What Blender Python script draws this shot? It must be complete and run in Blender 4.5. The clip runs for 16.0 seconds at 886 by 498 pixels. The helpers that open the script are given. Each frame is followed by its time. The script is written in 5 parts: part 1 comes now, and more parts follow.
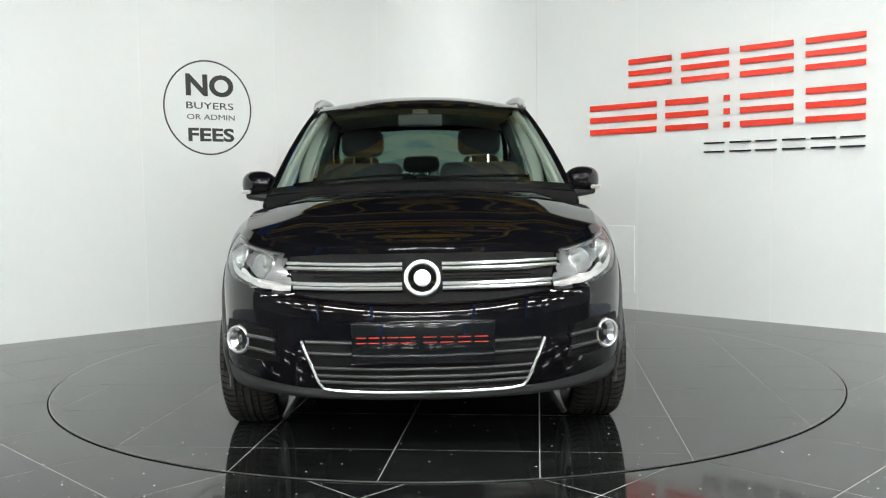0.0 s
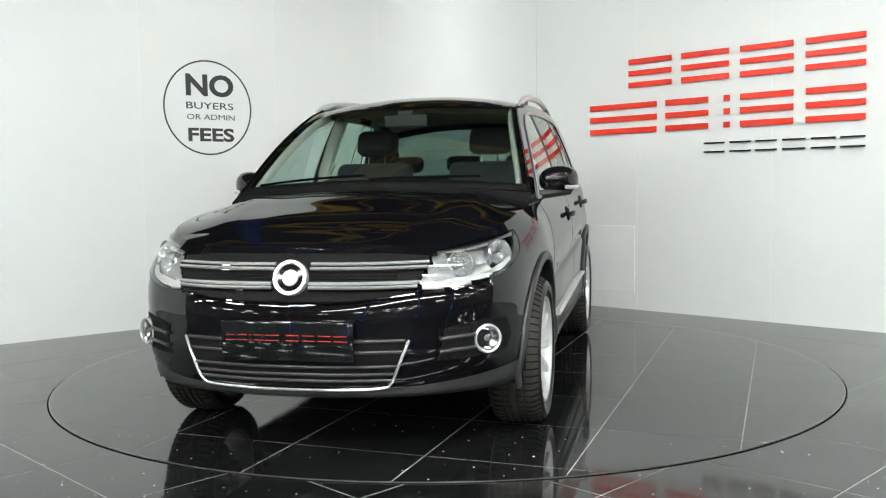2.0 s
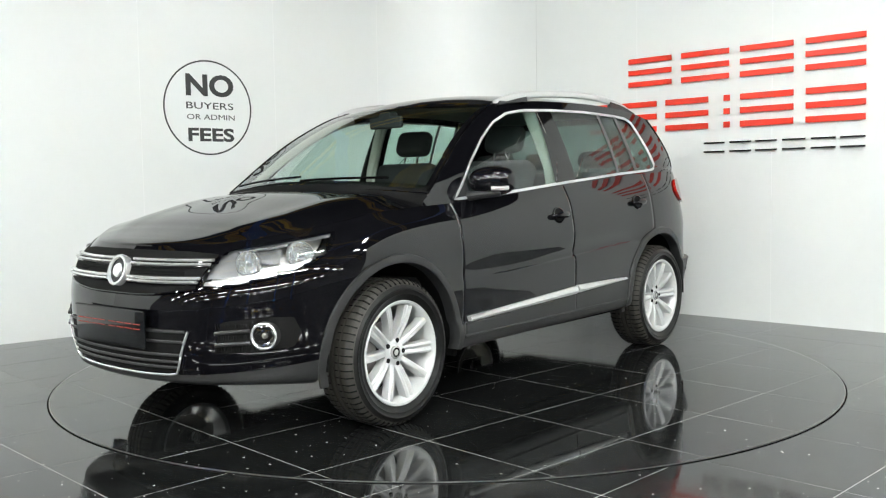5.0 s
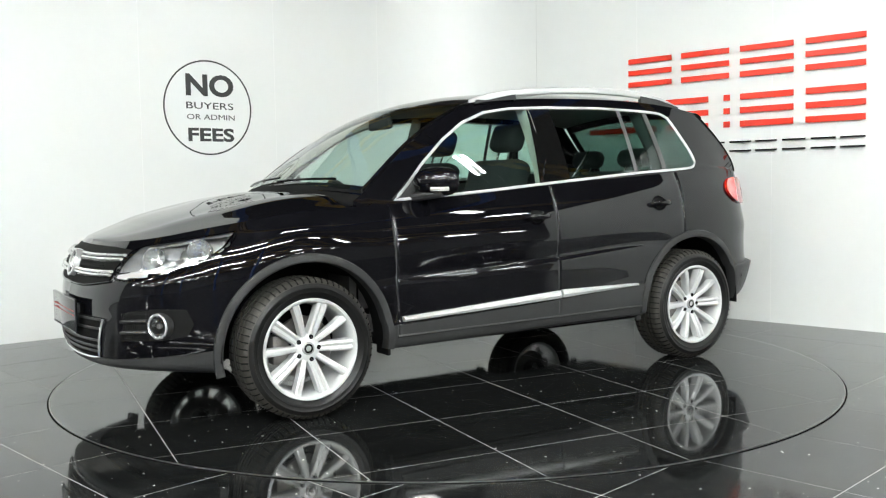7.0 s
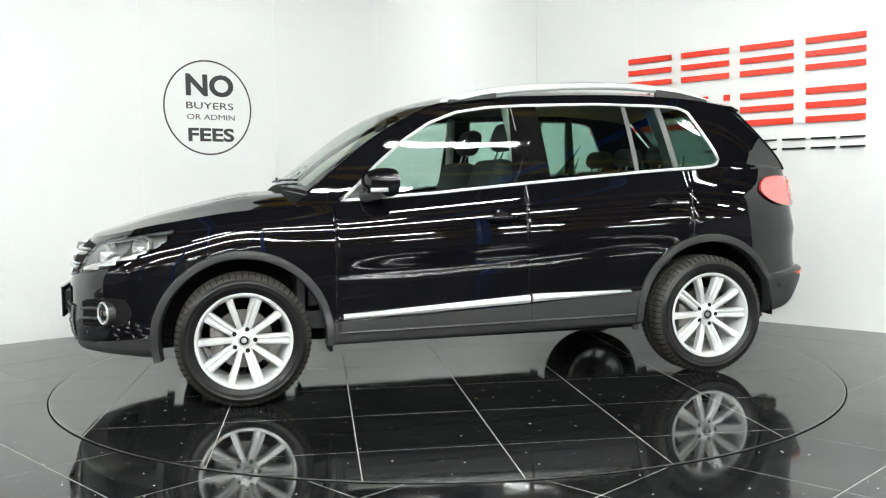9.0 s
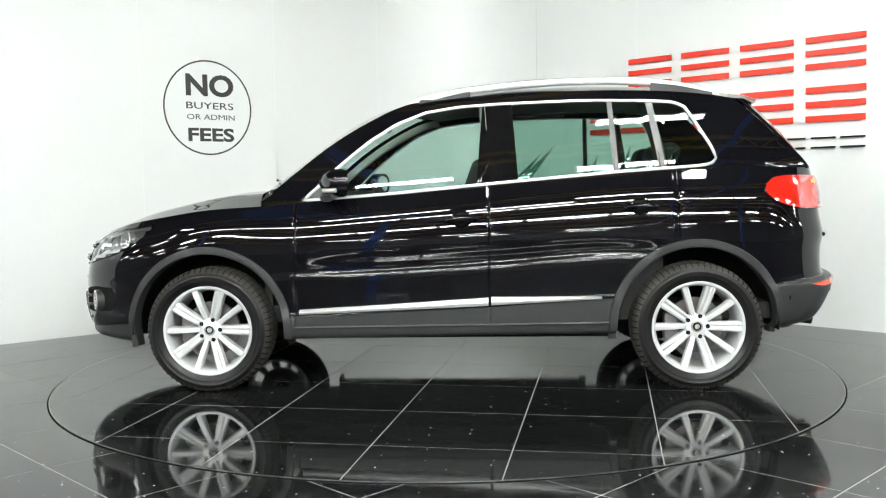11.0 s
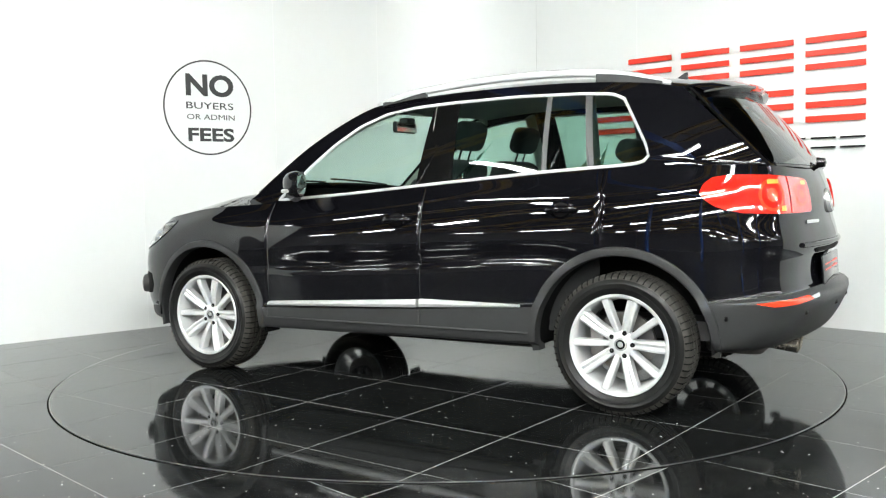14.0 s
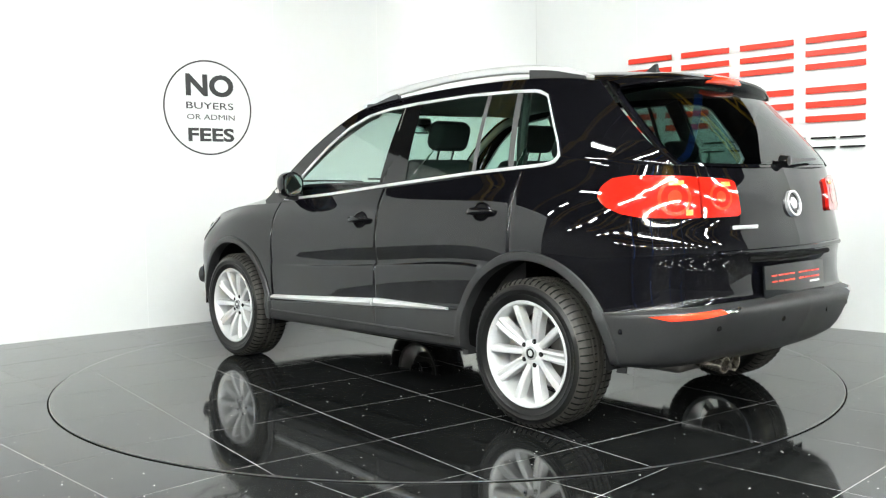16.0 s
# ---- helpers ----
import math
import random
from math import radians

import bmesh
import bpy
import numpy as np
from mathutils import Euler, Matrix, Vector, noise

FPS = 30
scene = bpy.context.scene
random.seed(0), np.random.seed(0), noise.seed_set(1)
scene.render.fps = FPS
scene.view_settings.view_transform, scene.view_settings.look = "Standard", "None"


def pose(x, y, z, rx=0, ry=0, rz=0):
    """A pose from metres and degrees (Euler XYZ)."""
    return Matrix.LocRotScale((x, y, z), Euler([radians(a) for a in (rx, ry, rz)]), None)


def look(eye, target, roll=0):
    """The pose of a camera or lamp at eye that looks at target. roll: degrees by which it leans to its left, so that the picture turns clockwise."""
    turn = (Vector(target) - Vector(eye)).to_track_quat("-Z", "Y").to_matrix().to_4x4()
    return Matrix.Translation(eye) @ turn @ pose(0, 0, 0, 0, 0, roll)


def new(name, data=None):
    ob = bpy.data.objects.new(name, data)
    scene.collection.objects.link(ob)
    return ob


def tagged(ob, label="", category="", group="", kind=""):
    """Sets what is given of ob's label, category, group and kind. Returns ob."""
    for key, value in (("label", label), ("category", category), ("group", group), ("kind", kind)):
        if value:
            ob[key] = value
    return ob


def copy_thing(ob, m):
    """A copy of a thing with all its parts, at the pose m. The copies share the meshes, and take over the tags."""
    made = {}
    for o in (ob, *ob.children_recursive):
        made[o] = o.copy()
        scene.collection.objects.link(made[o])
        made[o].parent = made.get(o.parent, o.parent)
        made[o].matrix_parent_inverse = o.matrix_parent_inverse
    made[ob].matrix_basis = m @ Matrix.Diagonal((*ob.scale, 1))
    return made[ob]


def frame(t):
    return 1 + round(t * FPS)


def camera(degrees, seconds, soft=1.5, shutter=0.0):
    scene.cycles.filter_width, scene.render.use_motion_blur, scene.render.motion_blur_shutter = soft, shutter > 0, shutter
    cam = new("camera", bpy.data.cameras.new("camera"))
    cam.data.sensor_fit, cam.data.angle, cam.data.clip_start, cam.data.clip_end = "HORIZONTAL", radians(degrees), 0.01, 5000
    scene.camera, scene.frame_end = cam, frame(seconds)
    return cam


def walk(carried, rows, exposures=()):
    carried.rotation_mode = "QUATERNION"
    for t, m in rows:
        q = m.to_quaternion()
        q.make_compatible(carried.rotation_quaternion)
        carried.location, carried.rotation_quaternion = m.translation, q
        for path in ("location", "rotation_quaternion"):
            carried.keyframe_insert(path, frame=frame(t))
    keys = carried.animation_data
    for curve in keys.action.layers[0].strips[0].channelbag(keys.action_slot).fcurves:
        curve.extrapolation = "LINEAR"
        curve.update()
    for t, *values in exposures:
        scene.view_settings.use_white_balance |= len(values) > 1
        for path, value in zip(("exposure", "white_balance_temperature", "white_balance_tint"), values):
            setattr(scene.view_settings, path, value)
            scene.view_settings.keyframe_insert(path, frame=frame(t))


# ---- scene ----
# The turntable's middle is the origin; the two walls run back to a corner behind it.
cam = camera(51.31, 16.0, soft=1.2)
EYE = Vector((0.0, -5.609, 1.095))
AIM = EYE + Vector((-0.001676, 0.997704, -0.067719))
walk(cam, [(0.0, look(EYE, AIM, -0.896)), (16.0, look(EYE, AIM, -0.896))], [(0.0, -0.03), (3.0, 0.0), (7.0, 0.17), (12.0, 0.22), (16.0, 0.42)])

# ---- light ----
world = bpy.data.worlds.new("hall_gloom")
scene.world = world
world.use_nodes = True
world.node_tree.nodes["Background"].inputs[0].default_value = (0.5, 0.55, 0.6, 1)
world.node_tree.nodes["Background"].inputs[1].default_value = 0.05
TUBE_POWER = 123.0


# ---- materials ----
def node(nt, kind, **kw):
    n = nt.nodes.new(kind)
    for k, v in kw.items():
        n.inputs[k.replace("_", " ")].default_value = v
    return n


def mat(name, color, rough=0.5, metal=0.0, noise_scale=0.0, noise_amount=0.0, bump=0.0, bump_scale=200.0,
        coat=0.0, rough_var=0.0, spec=0.5, emit=0.0, transmission=0.0, ior=1.45, rand=0.0):
    m = bpy.data.materials.new(name)
    m.use_nodes = True
    nt = m.node_tree
    b = nt.nodes["Principled BSDF"]
    b.inputs["Base Color"].default_value = (*color, 1)
    b.inputs["Roughness"].default_value = rough
    b.inputs["Metallic"].default_value = metal
    b.inputs["Specular IOR Level"].default_value = spec
    b.inputs["IOR"].default_value = ior
    b.inputs["Transmission Weight"].default_value = transmission
    b.inputs["Coat Weight"].default_value = coat
    b.inputs["Coat Roughness"].default_value = 0.015
    if emit:
        b.inputs["Emission Color"].default_value = (*color, 1)
        b.inputs["Emission Strength"].default_value = emit
    co = nt.nodes.new("ShaderNodeTexCoord")
    if noise_amount or rough_var:
        a = node(nt, "ShaderNodeTexNoise", Scale=noise_scale, Detail=6.0, Roughness=0.6)
        nt.links.new(co.outputs["Object"], a.inputs["Vector"])
        c = node(nt, "ShaderNodeTexNoise", Scale=noise_scale * 13, Detail=3.0)
        nt.links.new(co.outputs["Object"], c.inputs["Vector"])
        mix = nt.nodes.new("ShaderNodeMath")
        mix.operation = "ADD"
        nt.links.new(a.outputs[0], mix.inputs[0])
        nt.links.new(c.outputs[0], mix.inputs[1])
        src = mix.outputs[0]
        if noise_amount:
            mr = node(nt, "ShaderNodeMapRange")
            mr.inputs[1].default_value, mr.inputs[2].default_value = 0.6, 1.4
            mr.inputs[3].default_value, mr.inputs[4].default_value = 1 - noise_amount, 1 + noise_amount
            nt.links.new(src, mr.inputs[0])
            val = mr.outputs[0]
            if rand:
                oi = nt.nodes.new("ShaderNodeObjectInfo")
                r2 = node(nt, "ShaderNodeMapRange")
                r2.inputs[3].default_value, r2.inputs[4].default_value = 1 - rand, 1 + rand
                nt.links.new(oi.outputs["Random"], r2.inputs[0])
                mu = nt.nodes.new("ShaderNodeMath")
                mu.operation = "MULTIPLY"
                nt.links.new(val, mu.inputs[0])
                nt.links.new(r2.outputs[0], mu.inputs[1])
                val = mu.outputs[0]
            vm = nt.nodes.new("ShaderNodeVectorMath")
            vm.operation = "SCALE"
            vm.inputs[0].default_value = color
            nt.links.new(val, vm.inputs["Scale"])
            nt.links.new(vm.outputs[0], b.inputs["Base Color"])
        if rough_var:
            rr = node(nt, "ShaderNodeMapRange")
            rr.inputs[1].default_value, rr.inputs[2].default_value = 0.6, 1.4
            rr.inputs[3].default_value, rr.inputs[4].default_value = max(0.0, rough - rough_var), rough + rough_var
            nt.links.new(src, rr.inputs[0])
            nt.links.new(rr.outputs[0], b.inputs["Roughness"])
    if bump:
        n2 = node(nt, "ShaderNodeTexNoise", Scale=bump_scale, Detail=4.0)
        nt.links.new(co.outputs["Object"], n2.inputs["Vector"])
        bp = node(nt, "ShaderNodeBump", Strength=bump, Distance=0.002)
        nt.links.new(n2.outputs[0], bp.inputs["Height"])
        nt.links.new(bp.outputs[0], b.inputs["Normal"])
    return m


def tile_mat(name, speck, dust):
    """Polished near-black porcelain with light mineral flecks and dusty marks."""
    m = mat(name, (0.009, 0.0095, 0.0095), 0.06, noise_scale=1.1, noise_amount=0.35, rough_var=0.05, spec=0.52, rand=0.15)
    nt = m.node_tree
    b = nt.nodes["Principled BSDF"]
    old = b.inputs["Base Color"].links[0].from_socket
    geo = nt.nodes.new("ShaderNodeNewGeometry")
    co = nt.nodes.new("ShaderNodeTexCoord")
    vo = node(nt, "ShaderNodeTexVoronoi", Scale=11.0)
    vo.voronoi_dimensions = "2D"
    nt.links.new(co.outputs["Object"], vo.inputs["Vector"])
    sep = nt.nodes.new("ShaderNodeSeparateColor")
    nt.links.new(vo.outputs["Color"], sep.inputs[0])
    gate = node(nt, "ShaderNodeMapRange")
    gate.inputs[1].default_value, gate.inputs[2].default_value = 1 - speck, 1.0
    gate.inputs[3].default_value, gate.inputs[4].default_value = 0.0, 0.055
    nt.links.new(sep.outputs[0], gate.inputs[0])
    less = nt.nodes.new("ShaderNodeMath")
    less.operation = "LESS_THAN"
    nt.links.new(vo.outputs["Distance"], less.inputs[0])
    nt.links.new(gate.outputs[0], less.inputs[1])
    mx = nt.nodes.new("ShaderNodeMix")
    mx.data_type = "RGBA"
    nt.links.new(less.outputs[0], mx.inputs["Factor"])
    nt.links.new(old, mx.inputs["A"])
    mx.inputs["B"].default_value = (0.75, 0.75, 0.72, 1)
    # dull dusty scuffs
    du = node(nt, "ShaderNodeTexNoise", Scale=1.7, Detail=8.0, Roughness=0.75)
    nt.links.new(co.outputs["Object"], du.inputs["Vector"])
    dr = node(nt, "ShaderNodeMapRange")
    dr.inputs[1].default_value, dr.inputs[2].default_value = 0.52, 0.78
    dr.inputs[3].default_value, dr.inputs[4].default_value = 0.0, dust
    nt.links.new(du.outputs[0], dr.inputs[0])
    dm = nt.nodes.new("ShaderNodeMix")
    dm.data_type = "RGBA"
    nt.links.new(dr.outputs[0], dm.inputs["Factor"])
    nt.links.new(mx.outputs["Result"], dm.inputs["A"])
    dm.inputs["B"].default_value = (0.16, 0.16, 0.15, 1)
    nt.links.new(dm.outputs["Result"], b.inputs["Base Color"])
    return m


def glass(name, tint, gloss=0.0):
    """A tinted pane: lets the view through straight, mirrors by Fresnel."""
    m = bpy.data.materials.new(name)
    m.use_nodes = True
    nt = m.node_tree
    nt.nodes.remove(nt.nodes["Principled BSDF"])
    tr = node(nt, "ShaderNodeBsdfTransparent", Color=(*tint, 1))
    gl = node(nt, "ShaderNodeBsdfGlossy", Color=(1, 1, 1, 1), Roughness=gloss)
    lw = node(nt, "ShaderNodeLayerWeight", Blend=0.5)
    p5 = nt.nodes.new("ShaderNodeMath")
    p5.operation = "POWER"
    p5.inputs[1].default_value = 5.0
    nt.links.new(lw.outputs["Facing"], p5.inputs[0])
    fr = node(nt, "ShaderNodeMapRange")
    fr.inputs[3].default_value, fr.inputs[4].default_value = 0.06, 1.0
    nt.links.new(p5.outputs[0], fr.inputs[0])
    mx = nt.nodes.new("ShaderNodeMixShader")
    nt.links.new(fr.outputs[0], mx.inputs[0])
    nt.links.new(tr.outputs[0], mx.inputs[1])
    nt.links.new(gl.outputs[0], mx.inputs[2])
    nt.links.new(mx.outputs[0], nt.nodes["Material Output"].inputs["Surface"])
    return m


WALL = mat("white_gloss_panel", (0.78, 0.80, 0.79), 0.24, noise_scale=1.3, noise_amount=0.008, rough_var=0.015, spec=0.35)
SEAM = mat("panel_joint_strip", (0.80, 0.82, 0.81), 0.3, noise_scale=4, noise_amount=0.03)
TILE = tile_mat("black_polished_tile", 0.40, 0.36)
TABLE_TILE = tile_mat("black_polished_table_tile", 0.28, 0.05)
GROUT = mat("grey_grout", (0.33, 0.33, 0.32), 0.7, noise_scale=9, noise_amount=0.3)
RUBBER_AND_GAP = mat("black_rubber_and_gap", (0.004, 0.004, 0.004), 0.9, spec=0.05, noise_scale=20, noise_amount=0.3)
STEEL = mat("brushed_steel_edge", (0.45, 0.45, 0.44), 0.35, 1.0, noise_scale=12, noise_amount=0.2)
INK = mat("dark_grey_vinyl", (0.035, 0.037, 0.037), 0.45, noise_scale=8, noise_amount=0.1)
RED = mat("red_acrylic", (0.78, 0.035, 0.012), 0.3, noise_scale=5, noise_amount=0.05)
BLACK_ACRYLIC = mat("black_acrylic", (0.01, 0.01, 0.01), 0.25, noise_scale=5, noise_amount=0.1)
PAINT = mat("black_car_paint", (0.003, 0.003, 0.004), 0.025, 0.0, noise_scale=3, noise_amount=0.1, rough_var=0.012, spec=0.5, bump=0.012, bump_scale=9.0)
PLASTIC = mat("grained_black_plastic", (0.021, 0.0215, 0.022), 0.42, noise_scale=6, noise_amount=0.15, bump=0.25, bump_scale=900)
GLOSS = mat("gloss_black_trim", (0.004, 0.004, 0.004), 0.04, noise_scale=5, noise_amount=0.1)
CHROME = mat("polished_chrome", (0.82, 0.83, 0.84), 0.08, 1.0, noise_scale=8, noise_amount=0.03, rough_var=0.03)
ALU = mat("satin_aluminium", (0.58, 0.59, 0.59), 0.34, 0.35, noise_scale=10, noise_amount=0.05, rough_var=0.05)
SILL_METAL = mat("brushed_sill_metal", (0.62, 0.63, 0.63), 0.42, 0.6, noise_scale=14, noise_amount=0.04)
STAINED = mat("heat_stained_chrome", (0.52, 0.47, 0.40), 0.24, 1.0, noise_scale=18, noise_amount=0.25, rough_var=0.1)
ALLOY = mat("silver_alloy_lacquer", (0.56, 0.57, 0.57), 0.32, 0.25, noise_scale=10, noise_amount=0.05, coat=0.6)
TYRE = mat("tyre_rubber", (0.005, 0.005, 0.005), 0.33, noise_scale=14, noise_amount=0.3, spec=0.3, bump=0.2, bump_scale=300)
TREAD = mat("dusty_tread_rubber", (0.025, 0.023, 0.019), 0.65, noise_scale=14, noise_amount=0.35, bump=0.3, bump_scale=300)
DARK = mat("underbody_black", (0.006, 0.006, 0.006), 0.7, noise_scale=6, noise_amount=0.3, spec=0.12)
IRON = mat("brake_iron", (0.20, 0.19, 0.18), 0.45, 0.9, noise_scale=20, noise_amount=0.2)
GLASS = glass("green_tint_glass", (0.66, 0.80, 0.75))
SCREEN = glass("windscreen_glass", (0.78, 0.87, 0.83))
CLEAR = glass("clear_lens", (0.95, 0.96, 0.96), gloss=0.02)
BRIGHT = mat("bright_trim_metal", (0.70, 0.71, 0.71), 0.16, 0.7, noise_scale=9, noise_amount=0.04, rough_var=0.03)
REFLECTOR = mat("lamp_reflector_silver", (0.74, 0.75, 0.75), 0.16, 0.78, noise_scale=30, noise_amount=0.08)
STRIP = mat("lamp_strip_silver", (0.55, 0.55, 0.55), 0.3, 0.4, noise_scale=30, noise_amount=0.1)
LAMP_GREY = mat("grey_lamp_housing", (0.22, 0.22, 0.225), 0.3, 0.4, noise_scale=9, noise_amount=0.1)
SATIN_GREY = mat("satin_grey_trim", (0.10, 0.10, 0.10), 0.4, 0.3, noise_scale=9, noise_amount=0.1)
REAR_GLASS = glass("dark_green_glass", (0.12, 0.19, 0.17))
PRIVACY = glass("teal_tint_glass", (0.50, 0.68, 0.61))
TRIM = mat("satin_window_trim", (0.60, 0.61, 0.61), 0.34, 0.45, noise_scale=9, noise_amount=0.04, rough_var=0.03)
FABRIC = mat("charcoal_seat_fabric", (0.018, 0.018, 0.019), 0.9, noise_scale=20, noise_amount=0.3, bump=0.3, bump_scale=500)
DASH = mat("dark_dash_plastic", (0.022, 0.022, 0.022), 0.6, noise_scale=12, noise_amount=0.2, bump=0.2, bump_scale=600)
LINER = mat("pale_headlining", (0.42, 0.41, 0.37), 0.9, noise_scale=12, noise_amount=0.08)
LENS_RED = mat("red_tail_lens", (0.60, 0.016, 0.008), 0.06, noise_scale=9, noise_amount=0.1, coat=1.0, transmission=0.15)
LENS_DEEP = mat("deep_red_lens", (0.76, 0.045, 0.014), 0.12, noise_scale=9, noise_amount=0.1, coat=1.0)
LENS_AMBER = mat("amber_lens", (0.80, 0.28, 0.05), 0.15, noise_scale=9, noise_amount=0.1)
TURN_LENS = mat("frosted_turn_lens", (0.5, 0.47, 0.46), 0.3, noise_scale=20, noise_amount=0.12)
PLATE_RED = mat("dull_red_vinyl", (0.42, 0.025, 0.012), 0.4, noise_scale=9, noise_amount=0.1)
WHITE_LENS = mat("frosted_white_lens", (0.75, 0.76, 0.76), 0.2, noise_scale=9, noise_amount=0.06)
PLATE = mat("glossy_black_plate", (0.006, 0.007, 0.008), 0.06, noise_scale=5, noise_amount=0.1)
LIGHT = mat("led_diffuser", (0.955, 0.99, 0.965), 0.5, emit=TUBE_POWER)
CEIL = mat("dark_roof_sheet", (0.075, 0.075, 0.08), 0.7, noise_scale=2, noise_amount=0.3)
YELLOW = mat("yellow_steel_paint", (0.55, 0.33, 0.03), 0.45, noise_scale=3, noise_amount=0.15)
BLUE = mat("blue_steel_paint", (0.02, 0.12, 0.50), 0.4, noise_scale=3, noise_amount=0.15)
BRICKISH = mat("dark_workshop_wall", (0.22, 0.22, 0.22), 0.8, noise_scale=2, noise_amount=0.3)


# ---- mesh helpers ----
def link(name, me, material, parent=None, label=""):
    ob = new(name, me)
    if not me.materials:
        me.materials.append(material)
    if parent is not None:
        ob.parent = parent
    return tagged(ob, label) if label else ob


def part(name, bm, material, parent=None, label="", smooth=True):
    me = bpy.data.meshes.new(name)
    bmesh.ops.recalc_face_normals(bm, faces=bm.faces[:])
    bm.to_mesh(me)
    bm.free()
    if smooth:
        me.shade_smooth()
        me.set_sharp_from_angle(angle=radians(38))
    return link(name, me, material, parent, label)


def raw(name, verts, faces, material, parent=None, label="", smooth=True, angle=38):
    me = bpy.data.meshes.new(name)
    me.from_pydata([tuple(v) for v in verts], [], faces)
    me.update()
    if smooth:
        me.shade_smooth()
        if angle:
            me.set_sharp_from_angle(angle=radians(angle))
    return link(name, me, material, parent, label)


def box_bm(x0, x1, y0, y1, z0, z1, bevel=0.0, bm=None, m=None, seg=2):
    bm = bm or bmesh.new()
    mm = Matrix.Translation(((x0 + x1) / 2, (y0 + y1) / 2, (z0 + z1) / 2)) @ Matrix.Diagonal((x1 - x0, y1 - y0, z1 - z0, 1))
    r = bmesh.ops.create_cube(bm, size=1, matrix=(m @ mm) if m is not None else mm)
    if bevel:
        ed = list({e for v in r["verts"] for e in v.link_edges})
        bmesh.ops.bevel(bm, geom=ed, offset=bevel, segments=seg, profile=0.5, affect="EDGES")
    return bm


def lathe(profile, seg=48, axis="y", bm=None, m=None, closed=False):
    """Turns (radius, along) pairs about the axis."""
    bm = bm or bmesh.new()
    rings = []
    for r, a in profile:
        ring = []
        for k in range(seg):
            t = 2 * math.pi * k / seg
            c, s = r * math.cos(t), r * math.sin(t)
            v = {"y": (c, a, s), "z": (c, s, a), "x": (a, c, s)}[axis]
            v = Vector(v)
            ring.append(bm.verts.new(m @ v if m is not None else v))
        rings.append(ring)
    pairs = list(zip(rings, rings[1:])) + ([(rings[-1], rings[0])] if closed else [])
    for a, b in pairs:
        for k in range(seg):
            bm.faces.new((a[k], a[(k + 1) % seg], b[(k + 1) % seg], b[k]))
    return bm


def disc(bm, radius, y, seg=32, m=None):
    c = []
    for k in range(seg):
        t = 2 * math.pi * k / seg
        v = Vector((radius * math.cos(t), y, radius * math.sin(t)))
        c.append(bm.verts.new(m @ v if m is not None else v))
    bm.faces.new(c)
    return bm


def tube(points, radius, seg=8, closed=False, flat=1.0, up=Vector((0, 0, 1)), bm=None, caps=True):
    """A rod along points; flat squeezes it along the second normal."""
    bm = bm or bmesh.new()
    P = [Vector(q) for q in points]
    n = len(P)
    rings = []
    for i, q in enumerate(P):
        a = P[(i - 1) % n] if (closed or i) else P[i]
        b = P[(i + 1) % n] if (closed or i < n - 1) else P[i]
        t = (b - a).normalized()
        s = t.cross(up)
        s = s.normalized() if s.length > 1e-5 else Vector((1, 0, 0))
        w = s.cross(t)
        r = radius(i / max(1, n - 1)) if callable(radius) else radius
        rings.append([bm.verts.new(q + s * r * math.cos(2 * math.pi * k / seg) * flat + w * r * math.sin(2 * math.pi * k / seg)) for k in range(seg)])
    for i in range(n if closed else n - 1):
        a, b = rings[i], rings[(i + 1) % n]
        for k in range(seg):
            bm.faces.new((a[k], a[(k + 1) % seg], b[(k + 1) % seg], b[k]))
    if caps and not closed:
        bm.faces.new(rings[0])
        bm.faces.new(rings[-1])
    return bm


def catmull(pts, n):
    """n points along a smooth curve through pts (any dimension)."""
    P = [np.array(q, float) for q in pts]
    P = [2 * P[0] - P[1]] + P + [2 * P[-1] - P[-2]]
    out = []
    for k in range(n):
        u = k / (n - 1) * (len(P) - 3)
        i = min(int(u), len(P) - 4)
        f = u - i
        a, b, c, e = P[i:i + 4]
        out.append(0.5 * (2 * b + (c - a) * f + (2 * a - 5 * b + 4 * c - e) * f * f + (3 * b - 3 * c + e - a) * f ** 3))
    return np.array(out)


def extruded(name, polys, depth, material, place, parent=None, label="", bevel=0.0):
    """Flat outlines in the x-z plane, given depth towards -y, at a pose."""
    bm = bmesh.new()
    for poly in polys:
        f = bm.faces.new([bm.verts.new((x, 0, z)) for x, z in poly])
        r = bmesh.ops.extrude_face_region(bm, geom=[f])
        bmesh.ops.translate(bm, verts=[v for v in r["geom"] if isinstance(v, bmesh.types.BMVert)], vec=(0, -depth, 0))
    bmesh.ops.transform(bm, matrix=place, verts=bm.verts[:])
    return part(name, bm, material, parent, label, smooth=False)

# ---- the hall and its two white partition walls ----
def wall_frame(px, py, dx, dy):
    return Matrix(((dx, -dy, 0, px), (dy, dx, 0, py), (0, 0, 1, 0), (0, 0, 0, 1)))


LEFT = wall_frame(-2.621, 1.556, 0.775, 0.632)      # x runs along the wall, y away from the room
RIGHT = wall_frame(2.106, 1.970, 0.722, -0.692)
WALL_H = 2.95
FLOOR_Z = -0.006


